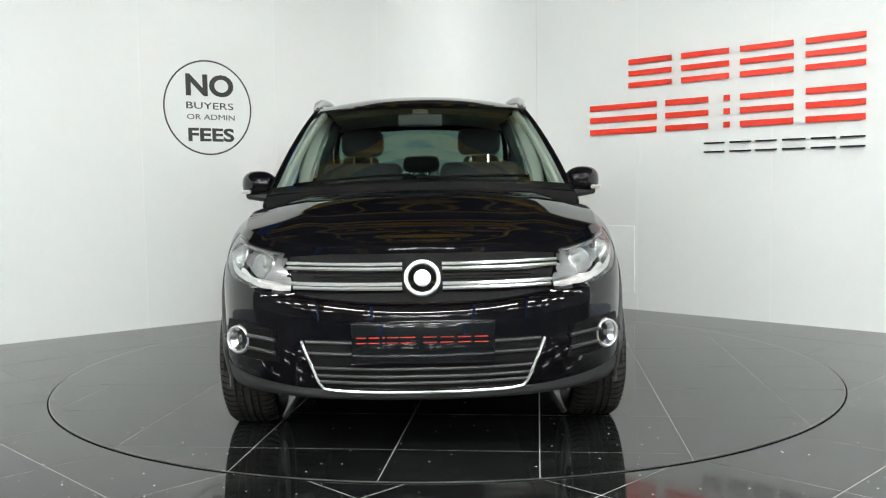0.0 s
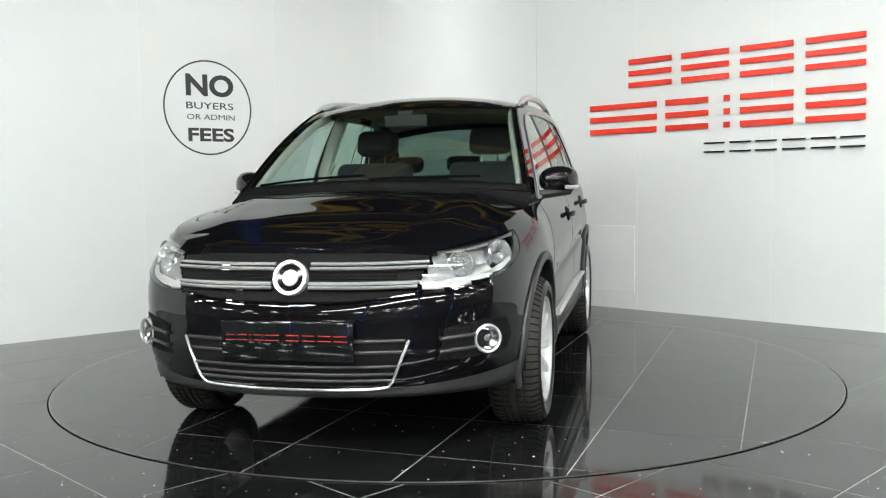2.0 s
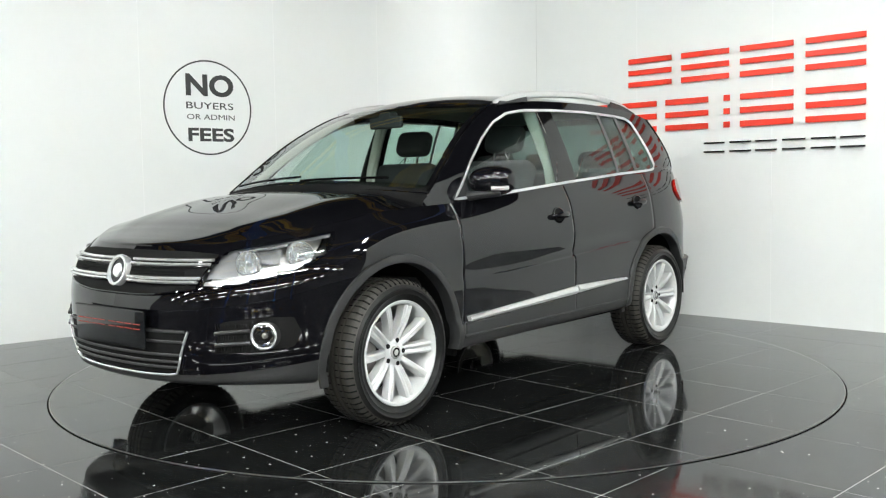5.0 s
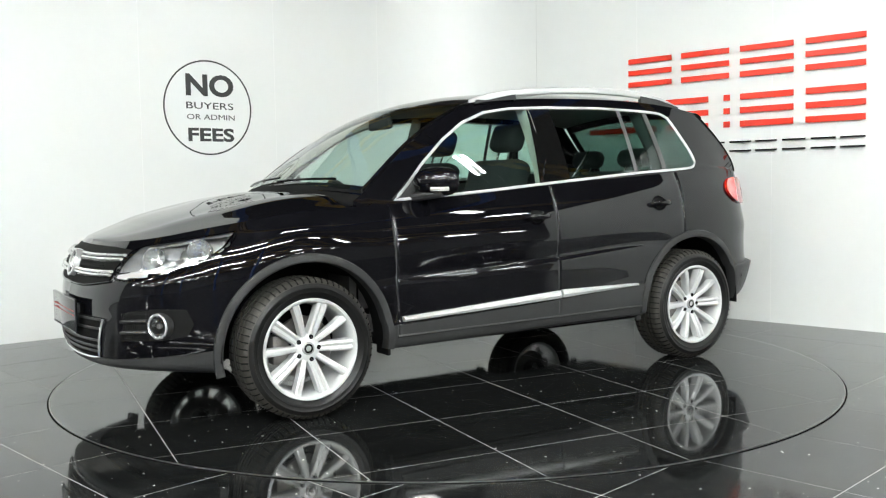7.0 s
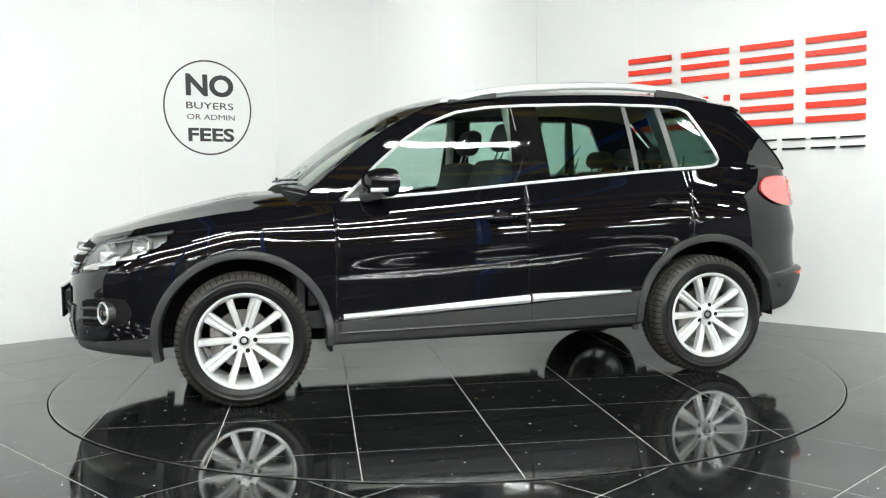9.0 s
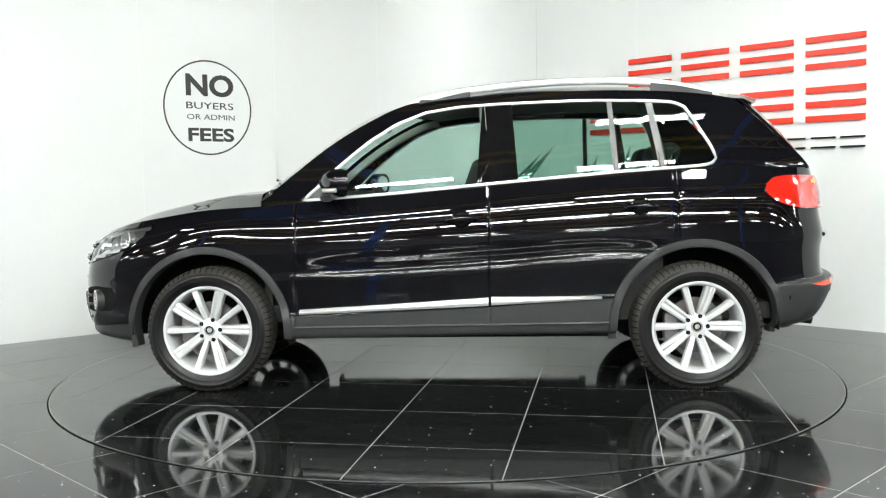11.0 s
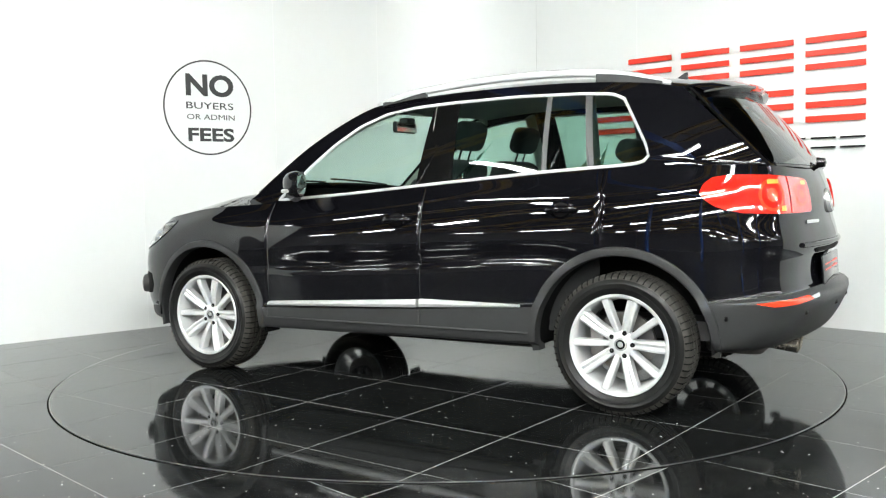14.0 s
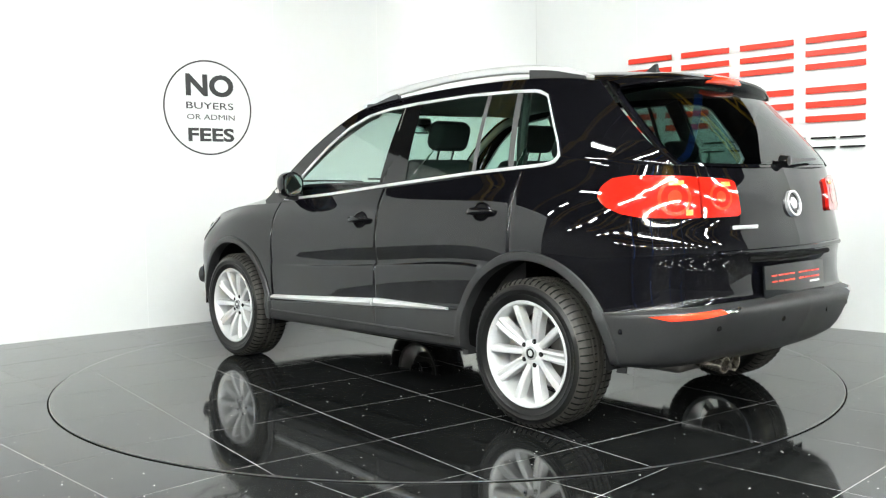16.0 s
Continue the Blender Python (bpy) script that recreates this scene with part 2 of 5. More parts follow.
def panel_wall(name, fr, runs, label):
    root = tagged(new(name), label, "wall", kind="structure")
    for a, b in runs:
        bm = box_bm(a + 0.0006, b - 0.0006, 0.0, 0.06, FLOOR_Z, WALL_H, 0.001, seg=1)
        bmesh.ops.transform(bm, matrix=fr, verts=bm.verts[:])
        part("panel", bm, WALL, root, smooth=False)
        bm = box_bm(b - 0.0035, b + 0.0035, -0.0016, 0.0, FLOOR_Z, WALL_H, 0.0008, seg=1)
        bmesh.ops.transform(bm, matrix=fr, verts=bm.verts[:])
        part("joint_strip", bm, SEAM, root, smooth=False)
    return root


CORNER_L, CORNER_R = 3.597 - 1.0, -2.686 + 1.0
panel_wall("wall_left", LEFT, [(-6.9, -5.7), (-5.7, -4.5), (-4.5, -3.3), (-3.3, -2.1), (-2.1, -0.9), (-0.9, 0.30), (0.30, 1.50), (1.50, CORNER_L)],
           "glossy white wall of tall flush panels")
panel_wall("wall_right", RIGHT, [(CORNER_R, -0.6), (-0.6, 0.6), (0.6, 1.8), (1.8, 3.0), (3.0, 4.2), (4.2, 5.4), (5.4, 6.6)],
           "glossy white wall of tall flush panels with a red sign")


def rounded_corner():
    p0, p2 = LEFT @ Vector((CORNER_L, 0, 0)), RIGHT @ Vector((CORNER_R, 0, 0))
    p1 = LEFT @ Vector((3.597, 0, 0))
    vs, fs = [], []
    n = 24
    for k in range(n + 1):
        t = k / n
        q = p0 * (1 - t) ** 2 + p1 * 2 * t * (1 - t) + p2 * t * t
        out = (p1 - Vector((0, 0, 0))).normalized() * 0.06
        for off in (Vector(), out):
            vs += [q + off + Vector((0, 0, FLOOR_Z)), q + off + Vector((0, 0, WALL_H))]
    for k in range(n):
        i = 4 * k
        fs += [(i, i + 4, i + 5, i + 1), (i + 2, i + 3, i + 7, i + 6), (i + 1, i + 5, i + 7, i + 3)]
    tagged(raw("wall_corner", vs, fs, WALL), "rounded white corner between the two panel walls", "wall", kind="structure")


rounded_corner()


def hall():
    for nm, b in (("wall_back", (-22, 22, 9.0, 9.2, 0, 6.2)), ("wall_behind_camera", (-22, 22, -28.2, -28, 0, 6.2)),
                  ("wall_east", (22, 22.2, -28, 9, 0, 6.2)), ("wall_west", (-22.2, -22, -28, 9, 0, 6.2))):
        tagged(part(nm, box_bm(*b), BRICKISH, smooth=False), "dim dark workshop wall round the studio", "wall", kind="structure")
    tagged(part("ceiling", box_bm(-22.2, 22.2, -28.2, 9.2, 6.2, 6.3), CEIL, smooth=False), "dark corrugated roof high above", "ceiling", kind="structure")
    tagged(part("floor_slab", box_bm(-22.2, 22.2, -28.2, 9.2, -0.2, FLOOR_Z + 0.0003), GROUT, smooth=False), "grey grout bed under the floor tiles", "floor", kind="structure")

    def truss(m, mt, label, length=43.6):
        root = tagged(new("roof_truss"), label, "roof truss", "roof trusses")
        for z in (0.0, 0.55):
            part("chord", box_bm(-length / 2, length / 2, -0.06, 0.06, z, z + 0.12, 0.01), mt, root, smooth=False)
        bm = bmesh.new()
        k = 0
        x = -length / 2
        while x < length / 2 - 0.1:
            a, b = (0.1, 0.56) if k % 2 == 0 else (0.56, 0.1)
            tube([(x, 0, a), (x + 0.8, 0, b)], 0.025, 6, bm=bm)
            x += 0.8
            k += 1
        part("lattice", bm, mt, root, smooth=False)
        root.matrix_basis = m
        return root

    t0 = truss(pose(0, 6.6, 4.9), YELLOW, "yellow painted lattice roof truss")
    for y in (3.6, 0.6, -2.4, -5.4, -8.4, -11.4, -14.4, -17.4, -20.4, -23.4, -26.4):
        copy_thing(t0, pose(0, y, 4.9))
    for x0, x1 in ((-3.2, 0.6), (4.6, 2.0)):
        bm = tube([(x0, 8.6, 4.7), (x1, -27.6, 4.7)], 0.12, 4)
        tagged(part("crane_beam", bm, BLUE, smooth=False), "blue painted steel beam under the roof", "beam", "roof beams")
    for x in (-6.5, -2.4, 2.6, 6.6):
        bm = box_bm(x - 0.1, x + 0.1, -11.1, -10.9, FLOOR_Z, 6.2, 0.01)
        tagged(part("steel_column", bm, BLUE, smooth=False), "blue painted steel column", "column", "columns behind the camera")


hall()


def batten(m):
    root = tagged(new("strip_light"), "white twin tube strip light hung over the studio", "strip light", "strip lights")
    part("housing", box_bm(-0.78, 0.78, -0.09, 0.09, 0.03, 0.08, 0.01), SEAM, root)
    for y in (-0.05, 0.05):
        part("tube", box_bm(-0.75, 0.75, y - 0.025, y + 0.025, -0.02, 0.03, 0.012), LIGHT, root, "glowing white tube")
    part("rod", box_bm(-0.4, -0.39, -0.005, 0.005, 0.08, 1.81), STEEL, root)
    part("rod", box_bm(0.39, 0.4, -0.005, 0.005, 0.08, 1.81), STEEL, root)
    root.matrix_basis = m
    return root


LAMPS = [(-6.4, -5.6, 50), (0.0, -6.8, 0), (1.7, -3.2, 0), (4.9, -2.3, -20), (-4.6, -3.6, 90), (-1.5, -5.6, 0), (1.5, -5.6, 0)]
LAMPS += [(x, y, 0) for y in (-7.8, -12.6) for x in (-5.6, -4.0, -2.4, -0.8, 0.8, 2.4, 4.0, 5.6)]
LAMPS += [(x, y, 0) for y in (-20.0, -25.0) for x in (-4.8, -1.6, 1.6, 4.8)]
LAMPS += [(sx * x, y, 0) for sx in (-1, 1) for x in (8.8, 12.4, 16.0, 19.6) for y in (-3.6, -7.8, -12.6, -18.0)]
first_lamp = None
for x, y, turn in LAMPS:
    if first_lamp is None:
        first_lamp = batten(pose(x, y, 4.4, 0, 0, turn))
    else:
        copy_thing(first_lamp, pose(x, y, 4.4, 0, 0, turn))


# ---- signs on the walls ----
def text_mesh(name, words, width, height, bold, material, place, parent=None, label=""):
    """Words in the built-in font, stretched to width by height, standing in the x-z plane at a pose."""
    cu = bpy.data.curves.new(name, "FONT")
    cu.body, cu.offset, cu.resolution_u = words, bold, 4
    tmp = new(name, cu)
    dg = bpy.context.evaluated_depsgraph_get()
    me = bpy.data.meshes.new_from_object(tmp.evaluated_get(dg))
    bpy.data.objects.remove(tmp)
    co = np.array([v.co[:] for v in me.vertices])
    lo, hi = co.min(0), co.max(0)
    for v in me.vertices:
        v.co = place @ Vector(((v.co.x - lo[0]) / (hi[0] - lo[0]) * width, -0.001, (v.co.y - lo[1]) / (hi[1] - lo[1]) * height))
    bm = bmesh.new()
    bm.from_mesh(me)
    r = bmesh.ops.extrude_face_region(bm, geom=bm.faces[:])
    shift = place.to_3x3() @ Vector((0, -0.0008, 0))
    bmesh.ops.translate(bm, verts=[v for v in r["geom"] if isinstance(v, bmesh.types.BMVert)], vec=shift)
    left, made = set(bm.verts), None
    while left:
        todo, island = [left.pop()], []
        while todo:
            v = todo.pop()
            island.append(v)
            for e in v.link_edges:
                w = e.other_vert(v)
                if w in left:
                    left.remove(w)
                    todo.append(w)
        idx = {v: k for k, v in enumerate(island)}
        faces = [[idx[v] for v in f.verts] for f in {f for v in island for f in v.link_faces}]
        made = raw(name, [v.co[:] for v in island], faces, material, parent, label, smooth=False)
    bm.free()
    return made


def fees_sticker():
    root = tagged(new("wall_sticker"), "round dark grey vinyl sticker reading no buyers or admin fees", "wall sticker")
    c = LEFT @ Matrix.Translation((0.877, 0, 1.776))
    bm = lathe([(0.378, -0.001), (0.391, -0.001), (0.391, -0.002), (0.378, -0.002)], 96, m=c, closed=True)
    part("ring", bm, INK, root, smooth=False)
    for words, x, z, w, h, b in (("NO", 0.682, 1.868, 0.425, 0.183, 0.035), ("BUYERS", 0.682, 1.764, 0.418, 0.056, 0.004),
                                 ("OR ADMIN", 0.686, 1.677, 0.424, 0.044, 0.0), ("FEES", 0.692, 1.497, 0.410, 0.112, 0.032)):
        text_mesh("letter", words, w, h, b, INK, LEFT @ Matrix.Translation((x, 0, z)), root, "dark grey words " + words.lower())


fees_sticker()


def wall_sign():
    """The firm's name as plain bars: one stack of bars for each letter."""
    root = tagged(new("wall_sign"), "raised red and black plain bars standing off the white wall", "wall sign")
    rows = ((1.916, 2.156, RED, ((-0.67, -0.26), (-0.166, 0.252), (0.346, 0.771), (0.865, 1.300))),
            (1.528, 1.786, RED, ((-1.069, -0.40), (-0.312, 0.074), (0.210, 0.261), (0.349, 0.774), (0.870, 1.303))),
            (1.333, 1.417, BLACK_ACRYLIC, ((0.040, 0.217), (0.262, 0.44), (0.478, 0.648), (0.692, 0.868), (0.912, 1.092), (1.126, 1.303))))
    for z0, z1, mt, cells in rows:
        h = z1 - z0
        bar = h * (0.18 if mt is RED else 0.16)
        for a, b in cells:
            count = 3 if mt is RED else 2
            for k in range(count):
                z = z0 + (h - bar) * k / (count - 1)
                extruded("bar", [[(a, z), (b, z), (b, z + bar), (a, z + bar)]], 0.012, mt, RIGHT @ Matrix.Translation((0, -0.012, 0)), root)
                for q in (a + 0.02, b - 0.02):
                    part("stud", box_bm(q - 0.004, q + 0.004, -0.0125, 0.0, z + bar / 2 - 0.004, z + bar / 2 + 0.004, m=RIGHT), STEEL, root, smooth=False)


wall_sign()

bm = box_bm(-1.073, -0.622, -0.010, -0.0005, 0.14, 0.727, 0.003)
bmesh.ops.transform(bm, matrix=RIGHT, verts=bm.verts[:])
tagged(part("access_hatch", bm, SEAM, smooth=False), "white access hatch set in the panel wall", "hatch")


# ---- floor tiles and the turntable ----
def clip_round(poly, radius, n=180):
    """A convex polygon cut to the inside of a circle about the origin."""
    if all(math.hypot(*q) < radius for q in poly):
        return poly
    out = poly
    for k in range(n):
        t = 2 * math.pi * k / n
        nx, ny = math.cos(t), math.sin(t)
        res = []
        for i, q in enumerate(out):
            r = out[(i + 1) % len(out)]
            dq, dr = q[0] * nx + q[1] * ny - radius, r[0] * nx + r[1] * ny - radius
            if dq <= 0:
                res.append(q)
            if (dq < 0) != (dr < 0) and dq != dr:
                f = dq / (dq - dr)
                res.append((q[0] + (r[0] - q[0]) * f, q[1] + (r[1] - q[1]) * f))
        out = res
        if len(out) < 3:
            return []
    return out


def slab(name, poly, z0, z1, material, parent):
    n = len(poly)
    e = 0.0012
    cx, cy = sum(q[0] for q in poly) / n, sum(q[1] for q in poly) / n
    ins = []
    for x, y in poly:
        dd = math.hypot(x - cx, y - cy) or 1
        ins.append((x - (x - cx) / dd * e, y - (y - cy) / dd * e))
    vs = [(x, y, z0) for x, y in poly] + [(x, y, z1 - e * 0.5) for x, y in poly] + [(x, y, z1) for x, y in ins]
    fs = [tuple(range(2 * n, 3 * n))]
    for k in range(n):
        j = (k + 1) % n
        fs += [(k, j, n + j, n + k), (n + k, n + j, 2 * n + j, 2 * n + k)]
    return raw(name, vs, fs, material, parent, smooth=False)


TABLE_R = 2.253
JOINT = 0.0019


def turntable():
    root = tagged(new("turntable"), "round turntable paved with polished black tiles", "turntable")
    bm = lathe([(0.02, -0.0005), (TABLE_R - 0.004, -0.0005), (TABLE_R - 0.004, -0.005), (0.02, -0.005)], 128, axis="z", closed=True)
    part("bed", bm, GROUT, root, smooth=False)
    bm = lathe([(TABLE_R - 0.0055, 0.0003), (TABLE_R - 0.0025, 0.0003), (TABLE_R - 0.0025, -0.0045), (TABLE_R - 0.0055, -0.0045)], 180, axis="z", closed=True)
    part("edge_trim", bm, STEEL, root, "thin worn steel edge")
    S = 0.605
    a = radians(-7.1)
    ca, sa = math.cos(a), math.sin(a)
    for i in range(-5, 5):
        for j in range(-5, 6):
            x0, y0 = 0.015 + S * i, 1.172 + S * (j - 2)
            sq = [(x0 + JOINT, y0 + JOINT), (x0 + S - JOINT, y0 + JOINT), (x0 + S - JOINT, y0 + S - JOINT), (x0 + JOINT, y0 + S - JOINT)]
            sq = [(x * ca - y * sa, x * sa + y * ca) for x, y in sq]
            sq = clip_round(sq, TABLE_R - 0.0065)
            if len(sq) >= 3:
                slab("tile", sq, -0.0024, 0.0, TABLE_TILE, root)
    return root


table = turntable()
# Matt black ring painted in for the shade of the open gap.
bm = lathe([(TABLE_R - 0.002, -0.0032), (TABLE_R + 0.006, -0.0032), (TABLE_R + 0.006, -0.0065), (TABLE_R - 0.002, -0.0065)], 180, axis="z", closed=True)
tagged(part("turntable_rim", bm, RUBBER_AND_GAP), "black gap seal round the turntable", "trim", kind="structure")


def floor_tiles():
    root = tagged(new("floor"), "polished black floor tiles with thin grey joints", "floor", kind="structure")
    S = 0.6075
    q = math.sqrt(0.5)
    far = []
    for i in range(-56, 36):
        for j in range(-40, 62):
            a0, b0 = -2.535 + S * i, 2.085 + S * (j - 4)
            cs = [(a0 + JOINT, b0 + JOINT), (a0 + JOINT, b0 + S - JOINT), (a0 + S - JOINT, b0 + S - JOINT), (a0 + S - JOINT, b0 + JOINT)]
            sq = [((a + b) * q, (a - b) * q) for a, b in cs]
            cx, cy = sum(p[0] for p in sq) / 4, sum(p[1] for p in sq) / 4
            if abs(cx) > 21.3 or not -27.3 < cy < 8.5 or all(math.hypot(*p) < TABLE_R - 0.01 for p in sq):
                continue
            if abs(cx) < 4.2 and -4.0 < cy < 3.6:
                slab("tile", sq, FLOOR_Z - 0.0012, FLOOR_Z + 0.0008, TILE, root)
            else:
                far.append(sq)
    vs, fs = [], []
    for sq in far:
        n = len(vs)
        vs += [(x, y, FLOOR_Z + 0.0008) for x, y in sq]
        fs.append((n, n + 1, n + 2, n + 3))
    tagged(raw("far_tiles", vs, fs, TILE, root, smooth=False), kind="stuff")


floor_tiles()

# ---- the car ----
# Car space: x forwards from the middle of the wheelbase, y to its left, z up from the floor.
FRONT_AXLE, REAR_AXLE, HUB_Z, TYRE_R = 1.302, -1.302, 0.338, 0.3375
car = tagged(new("car"), "black five-door compact sport utility vehicle with silver roof rails", "car")

OUTLINE = catmull([(2.205, 0), (2.195, 0.2), (2.155, 0.42), (2.085, 0.58), (1.985, 0.715), (1.84, 0.81), (1.62, 0.868), (1.30, 0.893), (0.8, 0.895), (0, 0.897),
                   (-0.8, 0.897), (-1.3, 0.893), (-1.62, 0.875), (-1.85, 0.828), (-1.99, 0.745), (-2.075, 0.61), (-2.130, 0.42), (-2.160, 0.2), (-2.170, 0)], 721)
_step = np.hypot(*np.diff(OUTLINE, axis=0).T)
ARC = np.concatenate([[0], np.cumsum(_step)])
LENGTH = ARC[-1]


def base(s):
    """The plan point at arc length s from the nose, and its outward normal."""
    x, y = np.interp(s, ARC, OUTLINE[:, 0]), np.interp(s, ARC, OUTLINE[:, 1])
    e = 0.02
    dx = np.interp(s + e, ARC, OUTLINE[:, 0]) - np.interp(s - e, ARC, OUTLINE[:, 0])
    dy = np.interp(s + e, ARC, OUTLINE[:, 1]) - np.interp(s - e, ARC, OUTLINE[:, 1])
    n = np.array([dy, -dx]) / np.hypot(dx, dy)
    if s < e:
        n = np.array([1.0, 0.0]) * (1 - s / e) + n * s / e
    if s > LENGTH - e:
        n = np.array([-1.0, 0.0]) * (s - LENGTH + e) / e + n * (LENGTH - s) / e
    return np.array([x, y]), n / np.linalg.norm(n)


def s_of_x(x):
    return float(np.interp(-x, -OUTLINE[:, 0], ARC))


def s_front(y):
    k = 260
    return float(np.interp(y, OUTLINE[:k, 1], ARC[:k]))


def s_rear(y):
    k = 460
    return float(np.interp(y, OUTLINE[k:, 1][::-1], ARC[k:][::-1]))


# Upright sections (inset from the outline, height): from the lower lip to the bonnet edge, waistline or rear window.
SECTIONS = [
    (0.0, [(0.16, 0.262), (0.045, 0.276), (0.026, 0.312), (0.012, 0.36), (0.002, 0.44), (0.004, 0.53), (0.008, 0.61), (0.035, 0.69), (0.062, 0.77), (0.128, 0.850)]),
    (s_front(0.45), [(0.16, 0.262), (0.045, 0.280), (0.026, 0.322), (0.012, 0.37), (0.002, 0.45), (0.003, 0.54), (0.006, 0.62), (0.025, 0.70), (0.058, 0.78), (0.140, 0.862)]),
    (s_of_x(1.98), [(0.16, 0.262), (0.046, 0.285), (0.026, 0.348), (0.010, 0.40), (0.002, 0.48), (0.002, 0.56), (0.0, 0.635), (0.012, 0.71), (0.052, 0.80), (0.148, 0.888)]),
    (s_of_x(1.66), [(0.10, 0.25), (0.03, 0.28), (0.004, 0.38), (0.0, 0.43), (0.0, 0.51), (0.0, 0.59), (0.0, 0.67), (0.006, 0.75), (0.032, 0.84), (0.105, 0.937)]),
    (s_of_x(1.28), [(0.06, 0.28), (0.01, 0.31), (0.0, 0.40), (0.0, 0.46), (0.0, 0.55), (0.0, 0.65), (0.0, 0.75), (0.007, 0.83), (0.030, 0.915), (0.100, 0.988)]),
    (s_of_x(0.8), [(0.06, 0.285), (0.012, 0.305), (0.0, 0.41), (0.014, 0.435), (0.008, 0.60), (0.014, 0.655), (0.009, 0.755), (0.019, 0.845), (0.042, 0.93), (0.092, 1.012)]),
    (s_of_x(0.45), [(0.06, 0.29), (0.012, 0.31), (0.0, 0.425), (0.008, 0.45), (0.005, 0.622), (0.023, 0.662), (0.010, 0.765), (0.019, 0.858), (0.042, 0.95), (0.090, 1.038)]),
    (s_of_x(-0.2), [(0.06, 0.30), (0.012, 0.32), (0.0, 0.455), (0.007, 0.48), (0.004, 0.655), (0.023, 0.697), (0.010, 0.79), (0.019, 0.885), (0.042, 0.99), (0.088, 1.088)]),
    (s_of_x(-0.9), [(0.06, 0.31), (0.012, 0.33), (0.0, 0.50), (0.006, 0.53), (0.004, 0.695), (0.018, 0.742), (0.007, 0.82), (0.017, 0.915), (0.040, 1.03), (0.086, 1.140)]),
    (s_of_x(-1.3), [(0.06, 0.32), (0.012, 0.34), (0.0, 0.51), (0.0, 0.54), (0.0, 0.62), (0.0, 0.72), (0.0, 0.82), (0.012, 0.93), (0.038, 1.05), (0.090, 1.163)]),
    (s_of_x(-1.68), [(0.10, 0.32), (0.03, 0.35), (0.0, 0.535), (0.012, 0.555), (0.014, 0.63), (0.014, 0.72), (0.016, 0.82), (0.028, 0.93), (0.052, 1.05), (0.100, 1.172)]),
    (s_of_x(-1.96), [(0.20, 0.31), (0.06, 0.36), (-0.004, 0.545), (0.028, 0.585), (0.036, 0.65), (0.038, 0.74), (0.035, 0.82), (0.055, 0.93), (0.075, 1.05), (0.105, 1.168)]),
    (s_rear(0.42), [(0.25, 0.31), (0.08, 0.37), (-0.014, 0.552), (0.044, 0.598), (0.066, 0.625), (0.066, 0.72), (0.047, 0.80), (0.070, 0.93), (0.085, 1.05), (0.120, 1.160)]),
    (LENGTH, [(0.25, 0.31), (0.08, 0.37), (-0.016, 0.556), (0.046, 0.603), (0.072, 0.63), (0.080, 0.72), (0.036, 0.81), (0.066, 0.93), (0.083, 1.05), (0.122, 1.155)]),
]
_SS = np.array([q[0] for q in SECTIONS])
_ST = np.array([q[1] for q in SECTIONS])


def hermite(xs, ys, x):
    """Smooth interpolation with no overshoot (limited slopes)."""
    d = np.diff(ys, axis=0) / np.diff(xs).reshape(-1, *([1] * (ys.ndim - 1)))
    m = np.zeros_like(ys)
    m[0], m[-1] = d[0] * 0, d[-1] * 0
    same = d[1:] * d[:-1] > 0
    m[1:-1] = np.where(same, 2 * d[1:] * d[:-1] / np.where(same, d[1:] + d[:-1], 1), 0)
    i = int(np.clip(np.searchsorted(xs, x) - 1, 0, len(xs) - 2))
    h = xs[i + 1] - xs[i]
    t = (x - xs[i]) / h
    return ((1 + 2 * t) * ys[i] + t * h * m[i]) * (1 - t) ** 2 + ((3 - 2 * t) * ys[i + 1] - (1 - t) * h * m[i + 1]) * t * t


SUB = 5
ROWS = 9 * SUB + 1


def section(s):
    return catmull(hermite(_SS, _ST, float(np.clip(s, 0, LENGTH))), ROWS)


def skin_point(s, inset, z):
    b, n = base(s)
    q = b - n * inset
    return Vector((q[0], max(0.0, q[1]) if (s < 0.01 or s > LENGTH - 0.01) else q[1], z))


_SEC = {}


def surf(s, z, off=0.0, side=1):
    """A point on the body's skin at arc length s and height z, off metres proud of it; side -1: the car's right."""
    key = round(float(s), 3)
    if key not in _SEC:
        _SEC[key] = section(key)
    sec = _SEC[key]
    b, n = base(s)
    q = b - n * (float(np.interp(z, sec[:, 1], sec[:, 0])) - off)
    return Vector((q[0], q[1] * side, z))


def waist(x):
    """Top edge of the lower body at x along the side: half width and height."""
    s = s_of_x(x)
    for _ in range(3):
        t = hermite(_SS, _ST, s)[-1]
        b, n = base(s)
        s += (b - n * t[0])[0] - x
    t = hermite(_SS, _ST, s)[-1]
    b, n = base(s)
    return float((b - n * t[0])[1]), float(t[1])


_WX = np.linspace(1.3, -1.94, 67)
_WT = np.array([waist(x) for x in _WX])


def waist_y(x):
    return float(np.interp(-x, -_WX, _WT[:, 0]))


def waist_z(x):
    return float(np.interp(-x, -_WX, _WT[:, 1]))


# Columns along the body, with narrow pairs where the door gaps run.
GAPS = [s_of_x(0.823), s_of_x(-0.215), s_of_x(-1.205)]
cols = list(np.linspace(0, LENGTH, 190))
cols = [c for c in cols if all(abs(c - g) > 0.008 for g in GAPS)]
for g in GAPS:
    cols += [g - 0.0042, g - 0.002, g + 0.002, g + 0.0042]
cols = sorted(cols)


